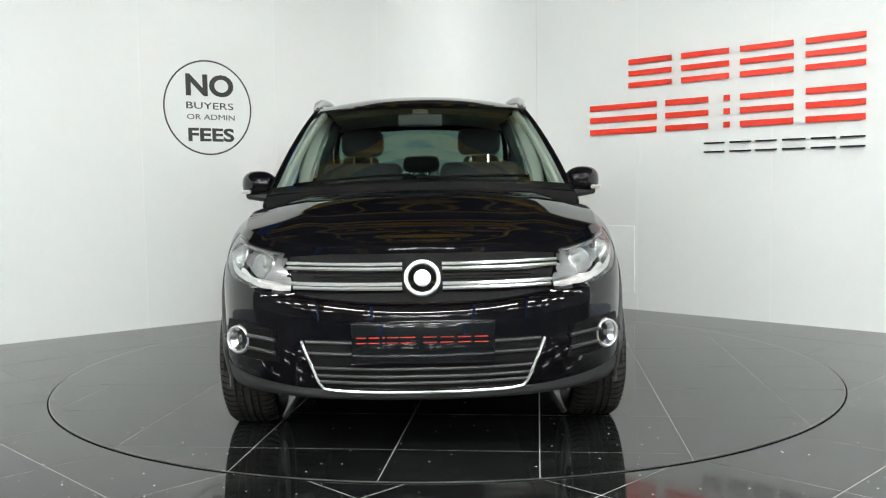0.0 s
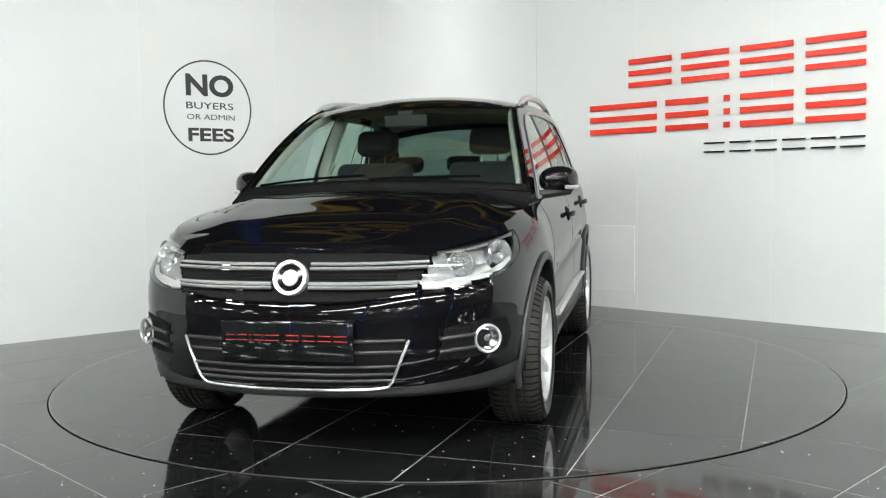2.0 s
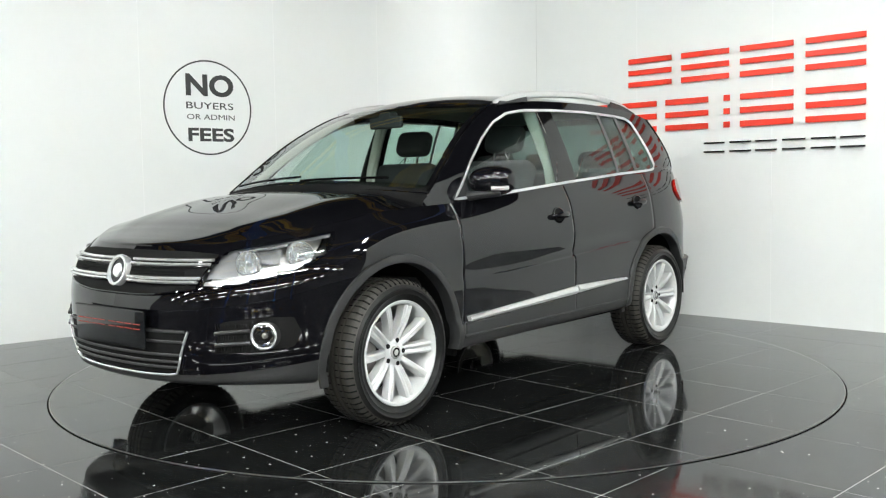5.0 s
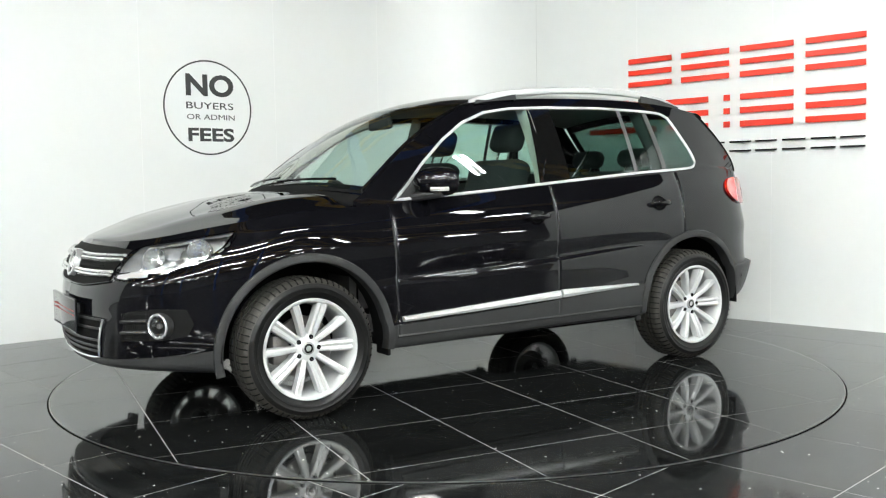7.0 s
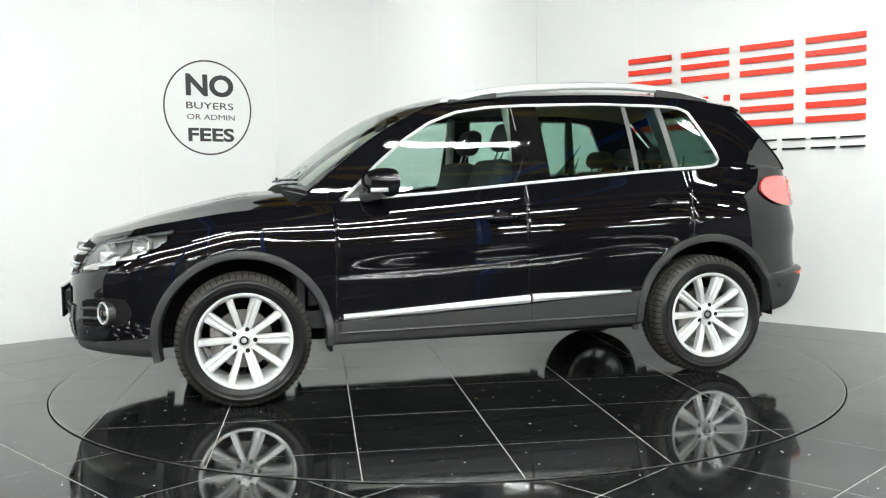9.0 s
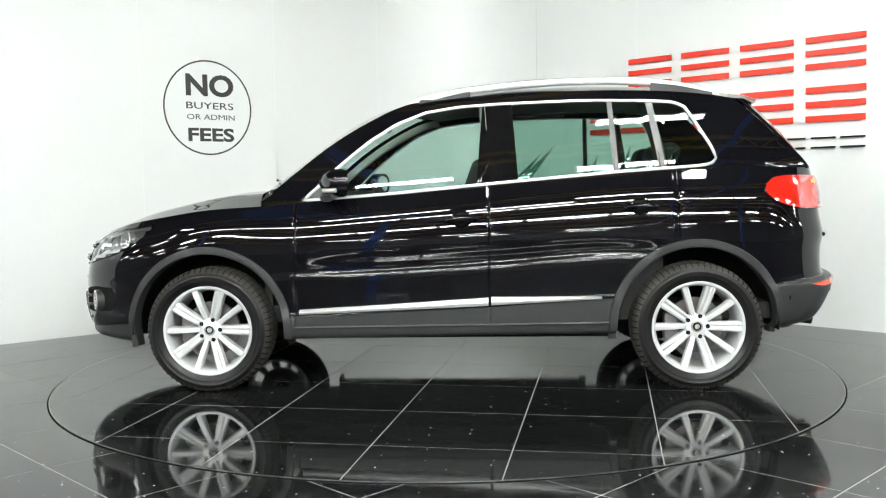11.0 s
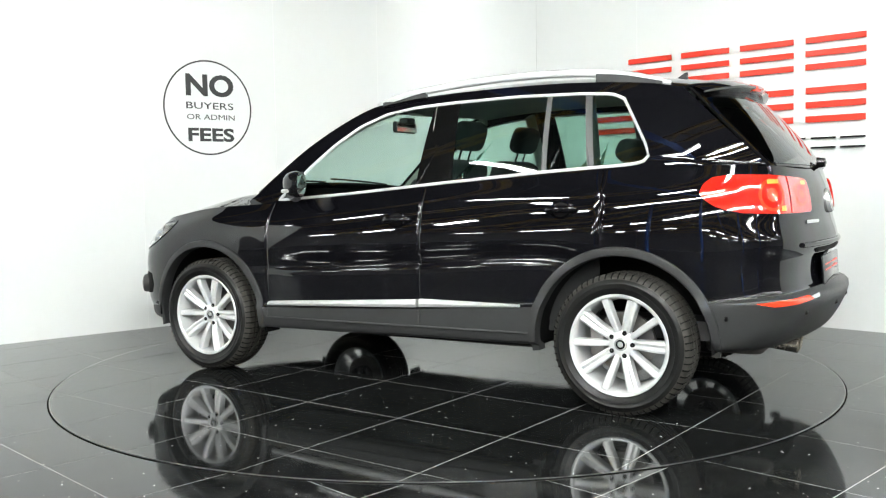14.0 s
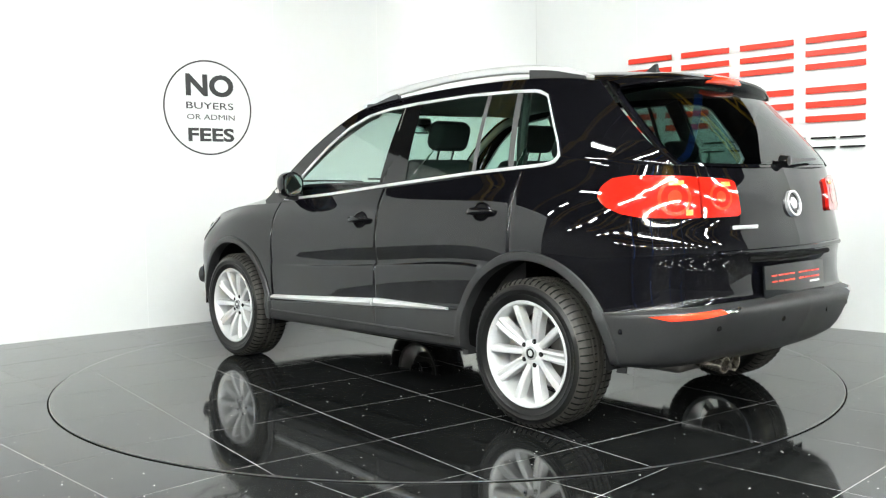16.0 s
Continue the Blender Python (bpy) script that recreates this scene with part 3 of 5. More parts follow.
def in_poly(poly, x, y):
    inside = False
    for i in range(len(poly)):
        (x0, y0), (x1, y1) = poly[i - 1], poly[i]
        if (y0 > y) != (y1 > y) and x < (x1 - x0) * (y - y0) / (y1 - y0) + x0:
            inside = not inside
    return inside


# Headlamp and tail lamp outlines on the skin: (arc length, height).
HEADLAMP = [(0.512, 0.698), (0.518, 0.714), (0.538, 0.748), (0.570, 0.792), (0.600, 0.829), (0.615, 0.836), (0.697, 0.856), (0.857, 0.875), (1.016, 0.892), (1.172, 0.909),
            (1.150, 0.875), (1.113, 0.836), (1.036, 0.791), (0.940, 0.751), (0.801, 0.720), (0.684, 0.697), (0.600, 0.688), (0.530, 0.688)]


def sheet():
    V = np.zeros((len(cols), ROWS, 3))
    for i, s in enumerate(cols):
        sec = section(s)
        groove = any(abs(s - g) < 0.0025 for g in GAPS)
        for j in range(ROWS):
            V[i, j] = skin_point(s, sec[j, 0] + (0.007 if groove and j > 2 * SUB - 3 else 0), sec[j, 1])
    du = np.gradient(V, axis=0)
    dv = np.gradient(V, axis=1)
    N = np.cross(dv, du)
    N /= np.linalg.norm(N, axis=2, keepdims=True) + 1e-12
    cx = np.stack([V[..., 0] * 0, V[..., 1], V[..., 2] * 0], -1) + np.stack([V[..., 0], V[..., 1] * 0, V[..., 2] * 0], -1)
    if (N * cx).sum() < 0:
        N = -N
    return V, N


SKIN, SKIN_N = sheet()


def shrink(poly, d):
    c = np.mean(poly, axis=0)
    out = []
    for q in poly:
        v = np.array(q) - c
        out.append(tuple(c + v * max(0.0, 1 - d / (np.linalg.norm(v) + 1e-9))))
    return out


LAMP_HOLE = shrink(HEADLAMP, 0.012)


def region(i, j):
    """Which panel of the body a facet of the skin belongs to."""
    c = (SKIN[i, j] + SKIN[i + 1, j + 1]) / 2
    s = (cols[i] + cols[i + 1]) / 2
    for ax, r in ((FRONT_AXLE, 0.43), (REAR_AXLE, 0.435)):
        if (c[0] - ax) ** 2 + (c[2] - HUB_Z) ** 2 < r * r and c[1] > 0.6:
            return None
    if in_poly(LAMP_HOLE, s, c[2]):
        return None
    if j < 2 * SUB or (j < 3 * SUB and c[0] < -1.68):
        return ("front_corner_cladding" if c[0] > 1.3 else "sill_cladding" if c[0] > -1.3 else "rear_corner_cladding") if 1.75 > c[0] > -1.75 else ("front_valance" if c[0] > 0 else "rear_valance")
    if c[0] > 1.62 and c[2] < 0.695:
        return "front_bumper"
    if GAPS[0] + 0.002 < s < GAPS[1] - 0.002:
        return "front_door"
    if GAPS[1] + 0.002 < s < GAPS[2] - 0.002:
        return "rear_door"
    if s > s_rear(0.66) and j >= 4 * SUB - 1:
        return "tailgate"
    if c[0] < -1.6 and j < 4 * SUB - 1:
        return "rear_bumper"
    return "front_wing" if c[0] > 0.5 else "rear_quarter"


def pieces_of(cells):
    """Cells of the skin sorted into patches that hang together."""
    left, out = dict.fromkeys(cells), []
    while left:
        todo, piece = [next(iter(left))], []
        del left[todo[0]]
        while todo:
            i, j = todo.pop()
            piece.append((i, j))
            for q in ((i + 1, j), (i - 1, j), (i, j + 1), (i, j - 1)):
                if q in left:
                    del left[q]
                    todo.append(q)
        out.append(piece)
    return out


def skin_parts():
    groups = {}
    for i in range(len(cols) - 1):
        for j in range(ROWS - 1):
            r = region(i, j)
            if r:
                groups.setdefault(r, []).append((i, j))
    made = {}
    for r, cells in [(r, piece) for r, every in groups.items() for piece in pieces_of(every)]:
        sides = [(1, -1)] if r in ("front_bumper", "rear_bumper", "tailgate", "front_valance", "rear_valance") else [(1,), (-1,)]
        for sd in sides:
            idx, vs, ns, fs = {}, [], [], []

            def vid(i, j, sgn):
                k = (i, j, sgn)
                if k not in idx:
                    idx[k] = len(vs)
                    vs.append((SKIN[i, j][0], SKIN[i, j][1] * sgn, SKIN[i, j][2]))
                    ns.append((SKIN_N[i, j][0], SKIN_N[i, j][1] * sgn, SKIN_N[i, j][2]))
                return idx[k]

            for sgn in sd:
                for i, j in cells:
                    f = [vid(i, j, sgn), vid(i + 1, j, sgn), vid(i + 1, j + 1, sgn), vid(i, j + 1, sgn)]
                    fs.append(f if sgn > 0 else f[::-1])
            mt = PLASTIC if "cladding" in r or "valance" in r else PAINT
            ob = raw(r, vs, fs, mt, car, angle=0)
            ob.data.normals_split_custom_set_from_vertices(ns)
            made[r, sd, cells[0]] = ob
    return made


BODY = skin_parts()
for key, ob in BODY.items():
    if "cladding" in key[0] or "valance" in key[0]:
        tagged(ob, "grained black plastic lower cladding")


def roof_z(x):
    """Height of the roof's edge over the doors."""
    return float(np.interp(-x, -_GX, _GZ))


_G = catmull([(1.02, 1.025), (0.92, 1.095), (0.63, 1.325), (0.35, 1.487), (0.15, 1.555), (-0.15, 1.588), (-0.6, 1.603), (-1.0, 1.600), (-1.35, 1.575), (-1.57, 1.540)], 120)
_GX, _GZ = _G[:, 0], _G[:, 1]


def side_y(x, z):
    """Half width of the glasshouse at x and height z."""
    d = max(0.0, z - waist_z(x))
    return waist_y(x) - 0.26 * d - 0.28 * d * d


def roof_mid(x):
    return float(np.interp(-x, -_RM[:, 0], _RM[:, 1]))


_RM = catmull([(1.10, 1.088), (0.82, 1.300), (0.60, 1.455), (0.34, 1.568), (0.05, 1.632), (-0.3, 1.662), (-0.8, 1.670), (-1.3, 1.645), (-1.78, 1.590)], 120)


def roof_point(x_edge, x_mid, u):
    x = x_mid + (x_edge - x_mid) * u * u
    ze, zm = roof_z(x_edge), roof_mid(x_mid)
    return Vector((x, side_y(x_edge, ze) * u, zm + (ze - zm) * abs(u) ** 2.3))


def grid(fn, nu, nv, name, material, parent, label="", angle=0):
    vs = [fn(-1 + 2 * i / nu, j / nv) for j in range(nv + 1) for i in range(nu + 1)]
    fs = []
    for j in range(nv):
        for i in range(nu):
            a = j * (nu + 1) + i
            fs.append((a, a + 1, a + nu + 2, a + nu + 1))
    return raw(name, vs, fs, material, parent, label, angle=angle)


def lerp(a, b, t):
    return a + (b - a) * t


# Roof, windscreen, rear window.
def roof_fn(u, v):
    return roof_point(lerp(0.12, -1.57, v), lerp(0.34, -1.65, v), u)


grid(roof_fn, 28, 30, "roof", PAINT, car)


def screen_fn(u, v):
    return roof_point(lerp(0.97, 0.12, v), lerp(1.09, 0.34, v), u)


def screen_glass(u, v):
    return screen_fn(u * 0.955, 0.03 + v * 0.90) + Vector((0.003, 0, 0.003))


grid(screen_glass, 24, 16, "windscreen", SCREEN, car, "clear tinted windscreen")


def frame_strip(fn, u0, v0, v1, name):
    """The painted border round a screen between its edge and the glass."""
    vs, fs = [], []
    loop = [(-1 + 2 * k / 24, 0) for k in range(24)] + [(1, k / 16) for k in range(16)] + [(1 - 2 * k / 24, 1) for k in range(24)] + [(-1, 1 - k / 16) for k in range(16)]
    for u, v in loop:
        vs += [fn(u, v), fn(u * u0, v0 + v * (v1 - v0)) + Vector((0, 0, 0.001))]
    n = len(loop)
    for k in range(n):
        a, b = 2 * k, 2 * ((k + 1) % n)
        fs.append((a, b, b + 1, a + 1))
    return raw(name, vs, fs, PAINT, car, angle=0)


frame_strip(screen_fn, 0.95, 0.035, 0.925, "windscreen_frame")


def rear_fn(u, v):
    xe, ze = lerp(-1.57, -1.93, v), lerp(roof_z(-1.57), 1.168, v)
    xm, zm = lerp(-1.65, -2.048, v), lerp(roof_mid(-1.65), 1.155, v)
    ye = side_y(xe, ze)
    bulge = 0.03 * math.sin(math.pi * v) * (1 - u * u)
    return Vector((xm + (xe - xm) * u * u * abs(u) - bulge, ye * u, zm + (ze - zm) * abs(u) ** 2.3))


grid(lambda u, v: rear_fn(u * 0.955, 0.13 + v * 0.84) + Vector((-0.003, 0, 0.001)), 20, 12, "rear_window", REAR_GLASS, car, "dark tinted rear window")
frame_strip(rear_fn, 0.945, 0.13, 0.97, "rear_window_frame")
for sd in (1, -1):
    part("window_seal", tube([rear_fn(sd * 0.995, k / 16) for k in range(17)], 0.007, 8), RUBBER_AND_GAP, car)


# Bonnet: from the nose along the upper skin edge back to the windscreen.
def bonnet():
    top = [(i, SKIN[i, -1]) for i in range(len(cols)) if SKIN[i, -1][0] > 1.0]
    vs, fs = [], []
    nu = 24
    n = 0
    for i, q in top:
        for k in range(nu + 1):
            u = -1 + 2 * k / nu
            # the rear edge follows the screen's curve
            back = 0.10 * max(0.0, (1.55 - q[0]) / 0.55) ** 1.5
            x = q[0] + back * (1 - u * u)
            y = q[1] * u
            crown = 0.086 * max(0.0, min(1.0, (2.1 - q[0]) / 0.9)) ** 0.62
            ridge = 0.012 * math.exp(-((abs(u) - 0.68) / 0.10) ** 2) * max(0.0, min(1.0, (2.05 - q[0]) / 0.5))
            vs.append((x, y, q[2] + crown * (1 - abs(u) ** 2.6) + ridge))
        n += 1
    for j in range(n - 1):
        for k in range(nu):
            a = j * (nu + 1) + k
            fs.append((a, a + nu + 1, a + nu + 2, a + 1))
    raw("bonnet", vs, fs, PAINT, car, angle=0)


bonnet()


# Glasshouse sides: pillars as one frame round the window opening, then the panes.
DLO = [(0.785, 1.030), (0.70, 1.105), (0.59, 1.215), (0.43, 1.345), (0.28, 1.440), (0.12, 1.500), (-0.06, 1.527), (-0.30, 1.540), (-0.70, 1.548), (-1.05, 1.540),
       (-1.20, 1.530), (-1.265, 1.505), (-1.31, 1.43), (-1.39, 1.29), (-1.415, 1.225), (-1.39, 1.193), (-1.32, 1.183), (-0.90, 1.158), (-0.25, 1.107), (0.31, 1.060)]


def ray_hit(poly, c, t):
    dx, dz = math.cos(t), math.sin(t)
    best = None
    for i in range(len(poly)):
        (x0, z0), (x1, z1) = poly[i - 1], poly[i]
        ex, ez = x1 - x0, z1 - z0
        den = dx * ez - dz * ex
        if abs(den) < 1e-12:
            continue
        r = ((x0 - c[0]) * ez - (z0 - c[1]) * ex) / den
        q = ((x0 - c[0]) * dz - (z0 - c[1]) * dx) / den
        if r > 0 and -1e-9 <= q <= 1 + 1e-9 and (best is None or r > best):
            best = r
    return (c[0] + dx * best, c[1] + dz * best)


def spread(poly, n):
    """n points evenly along a closed outline, corners kept."""
    P = np.array(list(poly) + [poly[0]])
    L = np.concatenate([[0], np.cumsum(np.hypot(*np.diff(P, axis=0).T))])
    t = np.linspace(0, L[-1], n, endpoint=False)
    return list(zip(np.interp(t, L, P[:, 0]), np.interp(t, L, P[:, 1])))


def pane(name, poly, off, material, parent, sides, label="", rings=4, n=64, fn=None):
    """A window pane: an outline in side view filled in rings and laid on the glasshouse."""
    fn = fn or (lambda x, z, s: Vector((x, (side_y(x, z) + off) * s, z)))
    for s in sides:
        pts = spread(poly, n)
        c = np.mean(pts, axis=0)
        vs, fs = [], []
        for r in range(rings):
            for q in pts:
                f = 1 - r / rings
                vs.append(fn(c[0] + (q[0] - c[0]) * f, c[1] + (q[1] - c[1]) * f, s))
        vs.append(fn(c[0], c[1], s))
        for r in range(rings - 1):
            for k in range(n):
                j = (k + 1) % n
                fs.append((r * n + k, r * n + j, (r + 1) * n + j, (r + 1) * n + k))
        for k in range(n):
            fs.append(((rings - 1) * n + k, (rings - 1) * n + (k + 1) % n, rings * n))
        raw(name, vs, fs, material, parent, label, angle=0)


def glasshouse():
    outer = [(x, z) for x, z in zip(_GX, _GZ)][::3] + [(-1.93, 1.168)]
    outer += [(x, waist_z(x)) for x in np.linspace(-1.90, 1.0, 40)]
    c = (-0.35, 1.32)
    angs = sorted(set([2 * math.pi * k / 180 for k in range(180)]
                      + [math.atan2(z - c[1], x - c[0]) % (2 * math.pi) for x, z in DLO + outer[::2] + outer[-42:-38]]))
    for s in (1, -1):
        vs, fs = [], []
        for t in angs:
            a, b = ray_hit(outer, c, t), ray_hit(DLO, c, t)
            for f in (0, 0.33, 0.66, 1):
                x, z = lerp(a[0], b[0], f), lerp(a[1], b[1], f)
                vs.append((x, side_y(x, z) * s, z))
        n = len(angs)
        for k in range(n):
            j = (k + 1) % n
            for r in range(3):
                fs.append((4 * k + r, 4 * k + r + 1, 4 * j + r + 1, 4 * j + r))
        raw("side_frame", vs, fs, PAINT, car, angle=0)
        ring = [Vector((x, (side_y(x, z) + 0.004) * s, z)) for x, z in spread(DLO, 150)]
        part("window_trim", tube(ring, 0.0085, 6, closed=True, flat=0.55), TRIM, car, "satin chrome window surround")


glasshouse()


def dlo_between(xa_top, xa_bot, xb_top, xb_bot, ins=0.012):
    """The part of the window opening between two slanting lines."""
    pts = [(x, z) for x, z in spread(DLO, 240)]
    c = np.mean(pts, axis=0)
    out = []
    for x, z in pts:
        x, z = x + (c[0] - x) * ins, z + (c[1] - z) * ins * 2
        f = (z - 1.1) / 0.43
        lo, hi = lerp(xb_bot, xb_top, f), lerp(xa_bot, xa_top, f)
        out.append((min(max(x, lo), hi), z))
    return out


for nm, a, b, lab in (("front_window", (9, 9), (-0.195, -0.160), "green tinted front door window"), ("rear_window_pane", (-0.335, -0.365), (-0.858, -0.882), "dark green tinted rear door window"),
                      ("quarter_light", (-0.882, -0.906), (-1.064, -1.130), "small fixed rear door window"), ("rear_quarter_window", (-1.096, -1.161), (-9, -9), "rear quarter window")):
    pane(nm, dlo_between(a[0], a[1], b[0], b[1]), -0.008, GLASS if nm == "front_window" else PRIVACY, car, (1, -1), lab)
for nm, a, b, mt in (("door_pillar", (-0.185, -0.15), (-0.345, -0.375), GLOSS), ("window_divider", (-0.856, -0.880), (-0.884, -0.908), SATIN_GREY), ("window_divider", (-1.062, -1.128), (-1.098, -1.163), SATIN_GREY)):
    pane(nm, dlo_between(a[0], a[1], b[0], b[1], 0.0), -0.003, mt, car, (1, -1))


# Wheels, arches and the dark underside.
def wheel(x, side):
    """One road wheel, its outer face towards +y before it is turned to its side."""
    root = new("wheel")
    root.parent = car
    R, w = TYRE_R, 0.118
    prof = [(0.225, -0.100), (0.262, -w), (0.29, -w - 0.002), (0.312, -0.111), (0.327, -0.099), (R - 0.003, -0.084), (R, -0.070)]
    for y in (-0.046, -0.016, 0.016, 0.046):
        prof += [(R + 0.001, y - 0.006), (R - 0.009, y - 0.005), (R - 0.009, y + 0.005), (R + 0.001, y + 0.006)]
    prof += [(R, 0.070), (R - 0.003, 0.084), (0.327, 0.099), (0.312, 0.111), (0.302, w - 0.001), (0.299, w + 0.002), (0.292, w + 0.003), (0.289, w + 0.001), (0.272, w), (0.269, w - 0.003), (0.252, w - 0.010), (0.236, 0.098)]
    tyre = part("tyre", lathe(prof, 96), TYRE, root, "black road tyre with a worn dusty tread")
    me = tyre.data
    me.materials.append(TREAD)
    for f in me.polygons:
        c = f.center
        if math.hypot(c.x, c.z) > 0.319:
            f.material_index = 1
    # Near-black bars let into the tread stand for shade in cross grooves.
    bm = bmesh.new()
    for k in range(64):
        t = 2 * math.pi * k / 64
        turn = Matrix.Rotation(t, 4, "Y")
        for y0, y1 in ((0.022, 0.040), (0.052, 0.082), (-0.040, -0.022), (-0.082, -0.052)):
            box_bm(-0.0026, 0.0026, y0, y1, -0.012, 0.0006, bm=bm, m=turn @ Matrix.Translation((0, 0, R + 0.0012)))
        for sy in (1, -1):
            box_bm(-0.0030, 0.0030, -0.017, 0.017, -0.010, 0.0016, bm=bm, m=turn @ Matrix.Translation((0, sy * 0.097, R - 0.0095)) @ Matrix.Rotation(radians(-36 * sy), 4, "X"))
    tagged(part("tread_groove_shade", bm, DARK, tyre, smooth=False), kind="stuff")
    rim = part("rim", lathe([(0.236, 0.100), (0.243, 0.108), (0.240, 0.112), (0.230, 0.110), (0.222, 0.098), (0.214, 0.06), (0.205, -0.09), (0.225, -0.10)], 72), ALLOY, root, "silver ten-spoke alloy rim")
    for k in range(10):
        t = 2 * math.pi * k / 10 + math.pi / 2
        wide = 1.55 if k % 2 else 1.0
        bm = bmesh.new()
        rows = []
        for f in range(7):
            q = f / 6
            r = lerp(0.045, 0.226, q)
            half = lerp(0.0125, 0.0175, q) * wide
            y = lerp(0.060, 0.100, q) + 0.009 * math.sin(math.pi * q)
            rows.append([bm.verts.new((sx * half * hw, yy, r)) for sx, hw, yy in ((-1, 1.15, y - 0.045), (-1, 1.0, y - 0.004), (-1, 0.55, y + 0.001), (0, 1, y - (0.007 if k % 2 else 0.0)),
                                                                                     (1, 0.55, y + 0.001), (1, 1.0, y - 0.004), (1, 1.15, y - 0.045))])
        for a, b in zip(rows, rows[1:]):
            for i in range(6):
                bm.faces.new((a[i], a[i + 1], b[i + 1], b[i]))
        bmesh.ops.transform(bm, matrix=Matrix.Rotation(t, 4, "Y"), verts=bm.verts[:])
        part("spoke", bm, ALLOY, rim)
    part("hub", lathe([(0.001, 0.068), (0.050, 0.068), (0.064, 0.062), (0.070, 0.050), (0.072, 0.005)], 40), ALLOY, rim)
    part("hub_cap", lathe([(0.001, 0.0755), (0.026, 0.0755), (0.031, 0.073), (0.032, 0.064)], 32), BRIGHT, rim, "plain chrome hub cap")
    bm = lathe([(0.014, 0.0762), (0.0225, 0.0762), (0.0225, 0.0757), (0.014, 0.0757)], 32, closed=True)
    part("cap_ring", bm, GLOSS, rim)
    # Near-black discs proud of the hub paint in the shaded bolt holes.
    for k in range(5):
        t = 2 * math.pi * (k + 0.5) / 5
        m = Matrix.Translation((0.056 * math.cos(t), 0, 0.056 * math.sin(t)))
        part("bolt_hole_disc", lathe([(0.001, 0.0705), (0.0095, 0.0705), (0.0115, 0.0685), (0.0115, 0.058)], 12, m=m), DARK, rim, "dark recessed wheel bolt")
    part("brake_disc", lathe([(0.06, 0.012), (0.148, 0.012), (0.148, -0.012), (0.06, -0.012)], 48), IRON, root)
    part("hub_back", lathe([(0.001, 0.03), (0.075, 0.03), (0.075, -0.10)], 24), DARK, root)
    part("brake_caliper", box_bm(0.09, 0.165, -0.03, 0.04, -0.07, 0.07, 0.012), IRON, root)
    root.matrix_basis = pose(x, 0.785 * side, HUB_Z + 0.001, 0, 0, 0 if side > 0 else 180)
    return root


w0 = wheel(FRONT_AXLE, 1)
for x, sd in ((FRONT_AXLE, -1), (REAR_AXLE, 1), (REAR_AXLE, -1)):
    copy_thing(w0, pose(x, 0.785 * sd, HUB_Z + 0.001, 0, radians(0), 0 if sd > 0 else 180))


def arch(ax, ri, ro, a0, a1, side):
    """Plastic wheel arch lip laid round the wheel opening, and the liner behind it."""
    vs, fs = [], []
    n = 60
    for k in range(n + 1):
        t = radians(lerp(a0, a1, k / n))
        for r, off in ((ro, 0.001), (ro - 0.004, 0.011), (lerp(ri, ro, 0.35), 0.014), (ri + 0.004, 0.011), (ri, 0.0), (ri, -0.05)):
            x, z = ax + r * math.cos(t), HUB_Z + r * math.sin(t)
            vs.append(surf(s_of_x(x), max(z, 0.30), off, side) if z > 0.30 else surf(s_of_x(x), 0.30, off, side) + Vector((0, 0, z - 0.30)))
    m = 6
    for k in range(n):
        for j in range(m - 1):
            f = (k * m + j, k * m + j + 1, (k + 1) * m + j + 1, (k + 1) * m + j)
            fs.append(f if side > 0 else f[::-1])
    raw("arch_trim", vs, fs, PLASTIC, car, "grained black plastic wheel arch trim", angle=45)
    bm = bmesh.new()
    rows = []
    for k in range(25):
        t = radians(lerp(-3, 183, k / 24))
        rows.append([bm.verts.new((ax + 0.425 * math.cos(t), y * side, HUB_Z + 0.425 * math.sin(t))) for y in (0.86, 0.50)])
    for a, b in zip(rows, rows[1:]):
        bm.faces.new((a[0], b[0], b[1], a[1]))
    f = [r[1] for r in rows]
    bm.faces.new(f)
    part("arch_liner", bm, DARK, car)


for sd in (1, -1):
    arch(FRONT_AXLE, 0.412, 0.455, -12, 186, sd)
    arch(REAR_AXLE, 0.420, 0.465, -8, 186, sd)
part("underbody", box_bm(-1.70, 1.90, -0.50, 0.50, 0.26, 0.36, 0.03), DARK, car)
part("underbody", box_bm(-0.86, 0.86, -0.84, 0.84, 0.285, 0.36, 0.02), DARK, car)


# ---- lamps, grille, trim and fittings on the body ----
def patch(name, poly, off, material, parent, sides=(1, -1), label="", rings=4, n=64):
    """A piece laid on the skin: outline in (arc length, height), off metres proud."""
    pane(name, poly, 0, material, parent, sides, label, rings, n, fn=lambda s, z, sd: surf(s, z, off, sd))


def rim_wall(name, poly, off0, off1, material, parent, sides=(1, -1), n=64):
    for sd in sides:
        pts = spread(poly, n)
        vs = [surf(s, z, o, sd) for s, z in pts for o in (off0, off1)]
        fs = [(2 * k, 2 * ((k + 1) % n), 2 * ((k + 1) % n) + 1, 2 * k + 1) for k in range(n)]
        raw(name, vs, fs, material, parent, angle=0)


def skin_line(pts, off, n=40, side=1):
    """A smooth line on the skin through (arc length, height) points."""
    return [surf(max(q[0], 0.0), q[1], off, side) for q in catmull(pts, n)]


def both(pts, off, n=30):
    """A line over the nose, from the car's right to its left."""
    left = skin_line(pts, off, n)
    return [Vector((q.x, -q.y, q.z)) for q in left[::-1]][:-1] + left


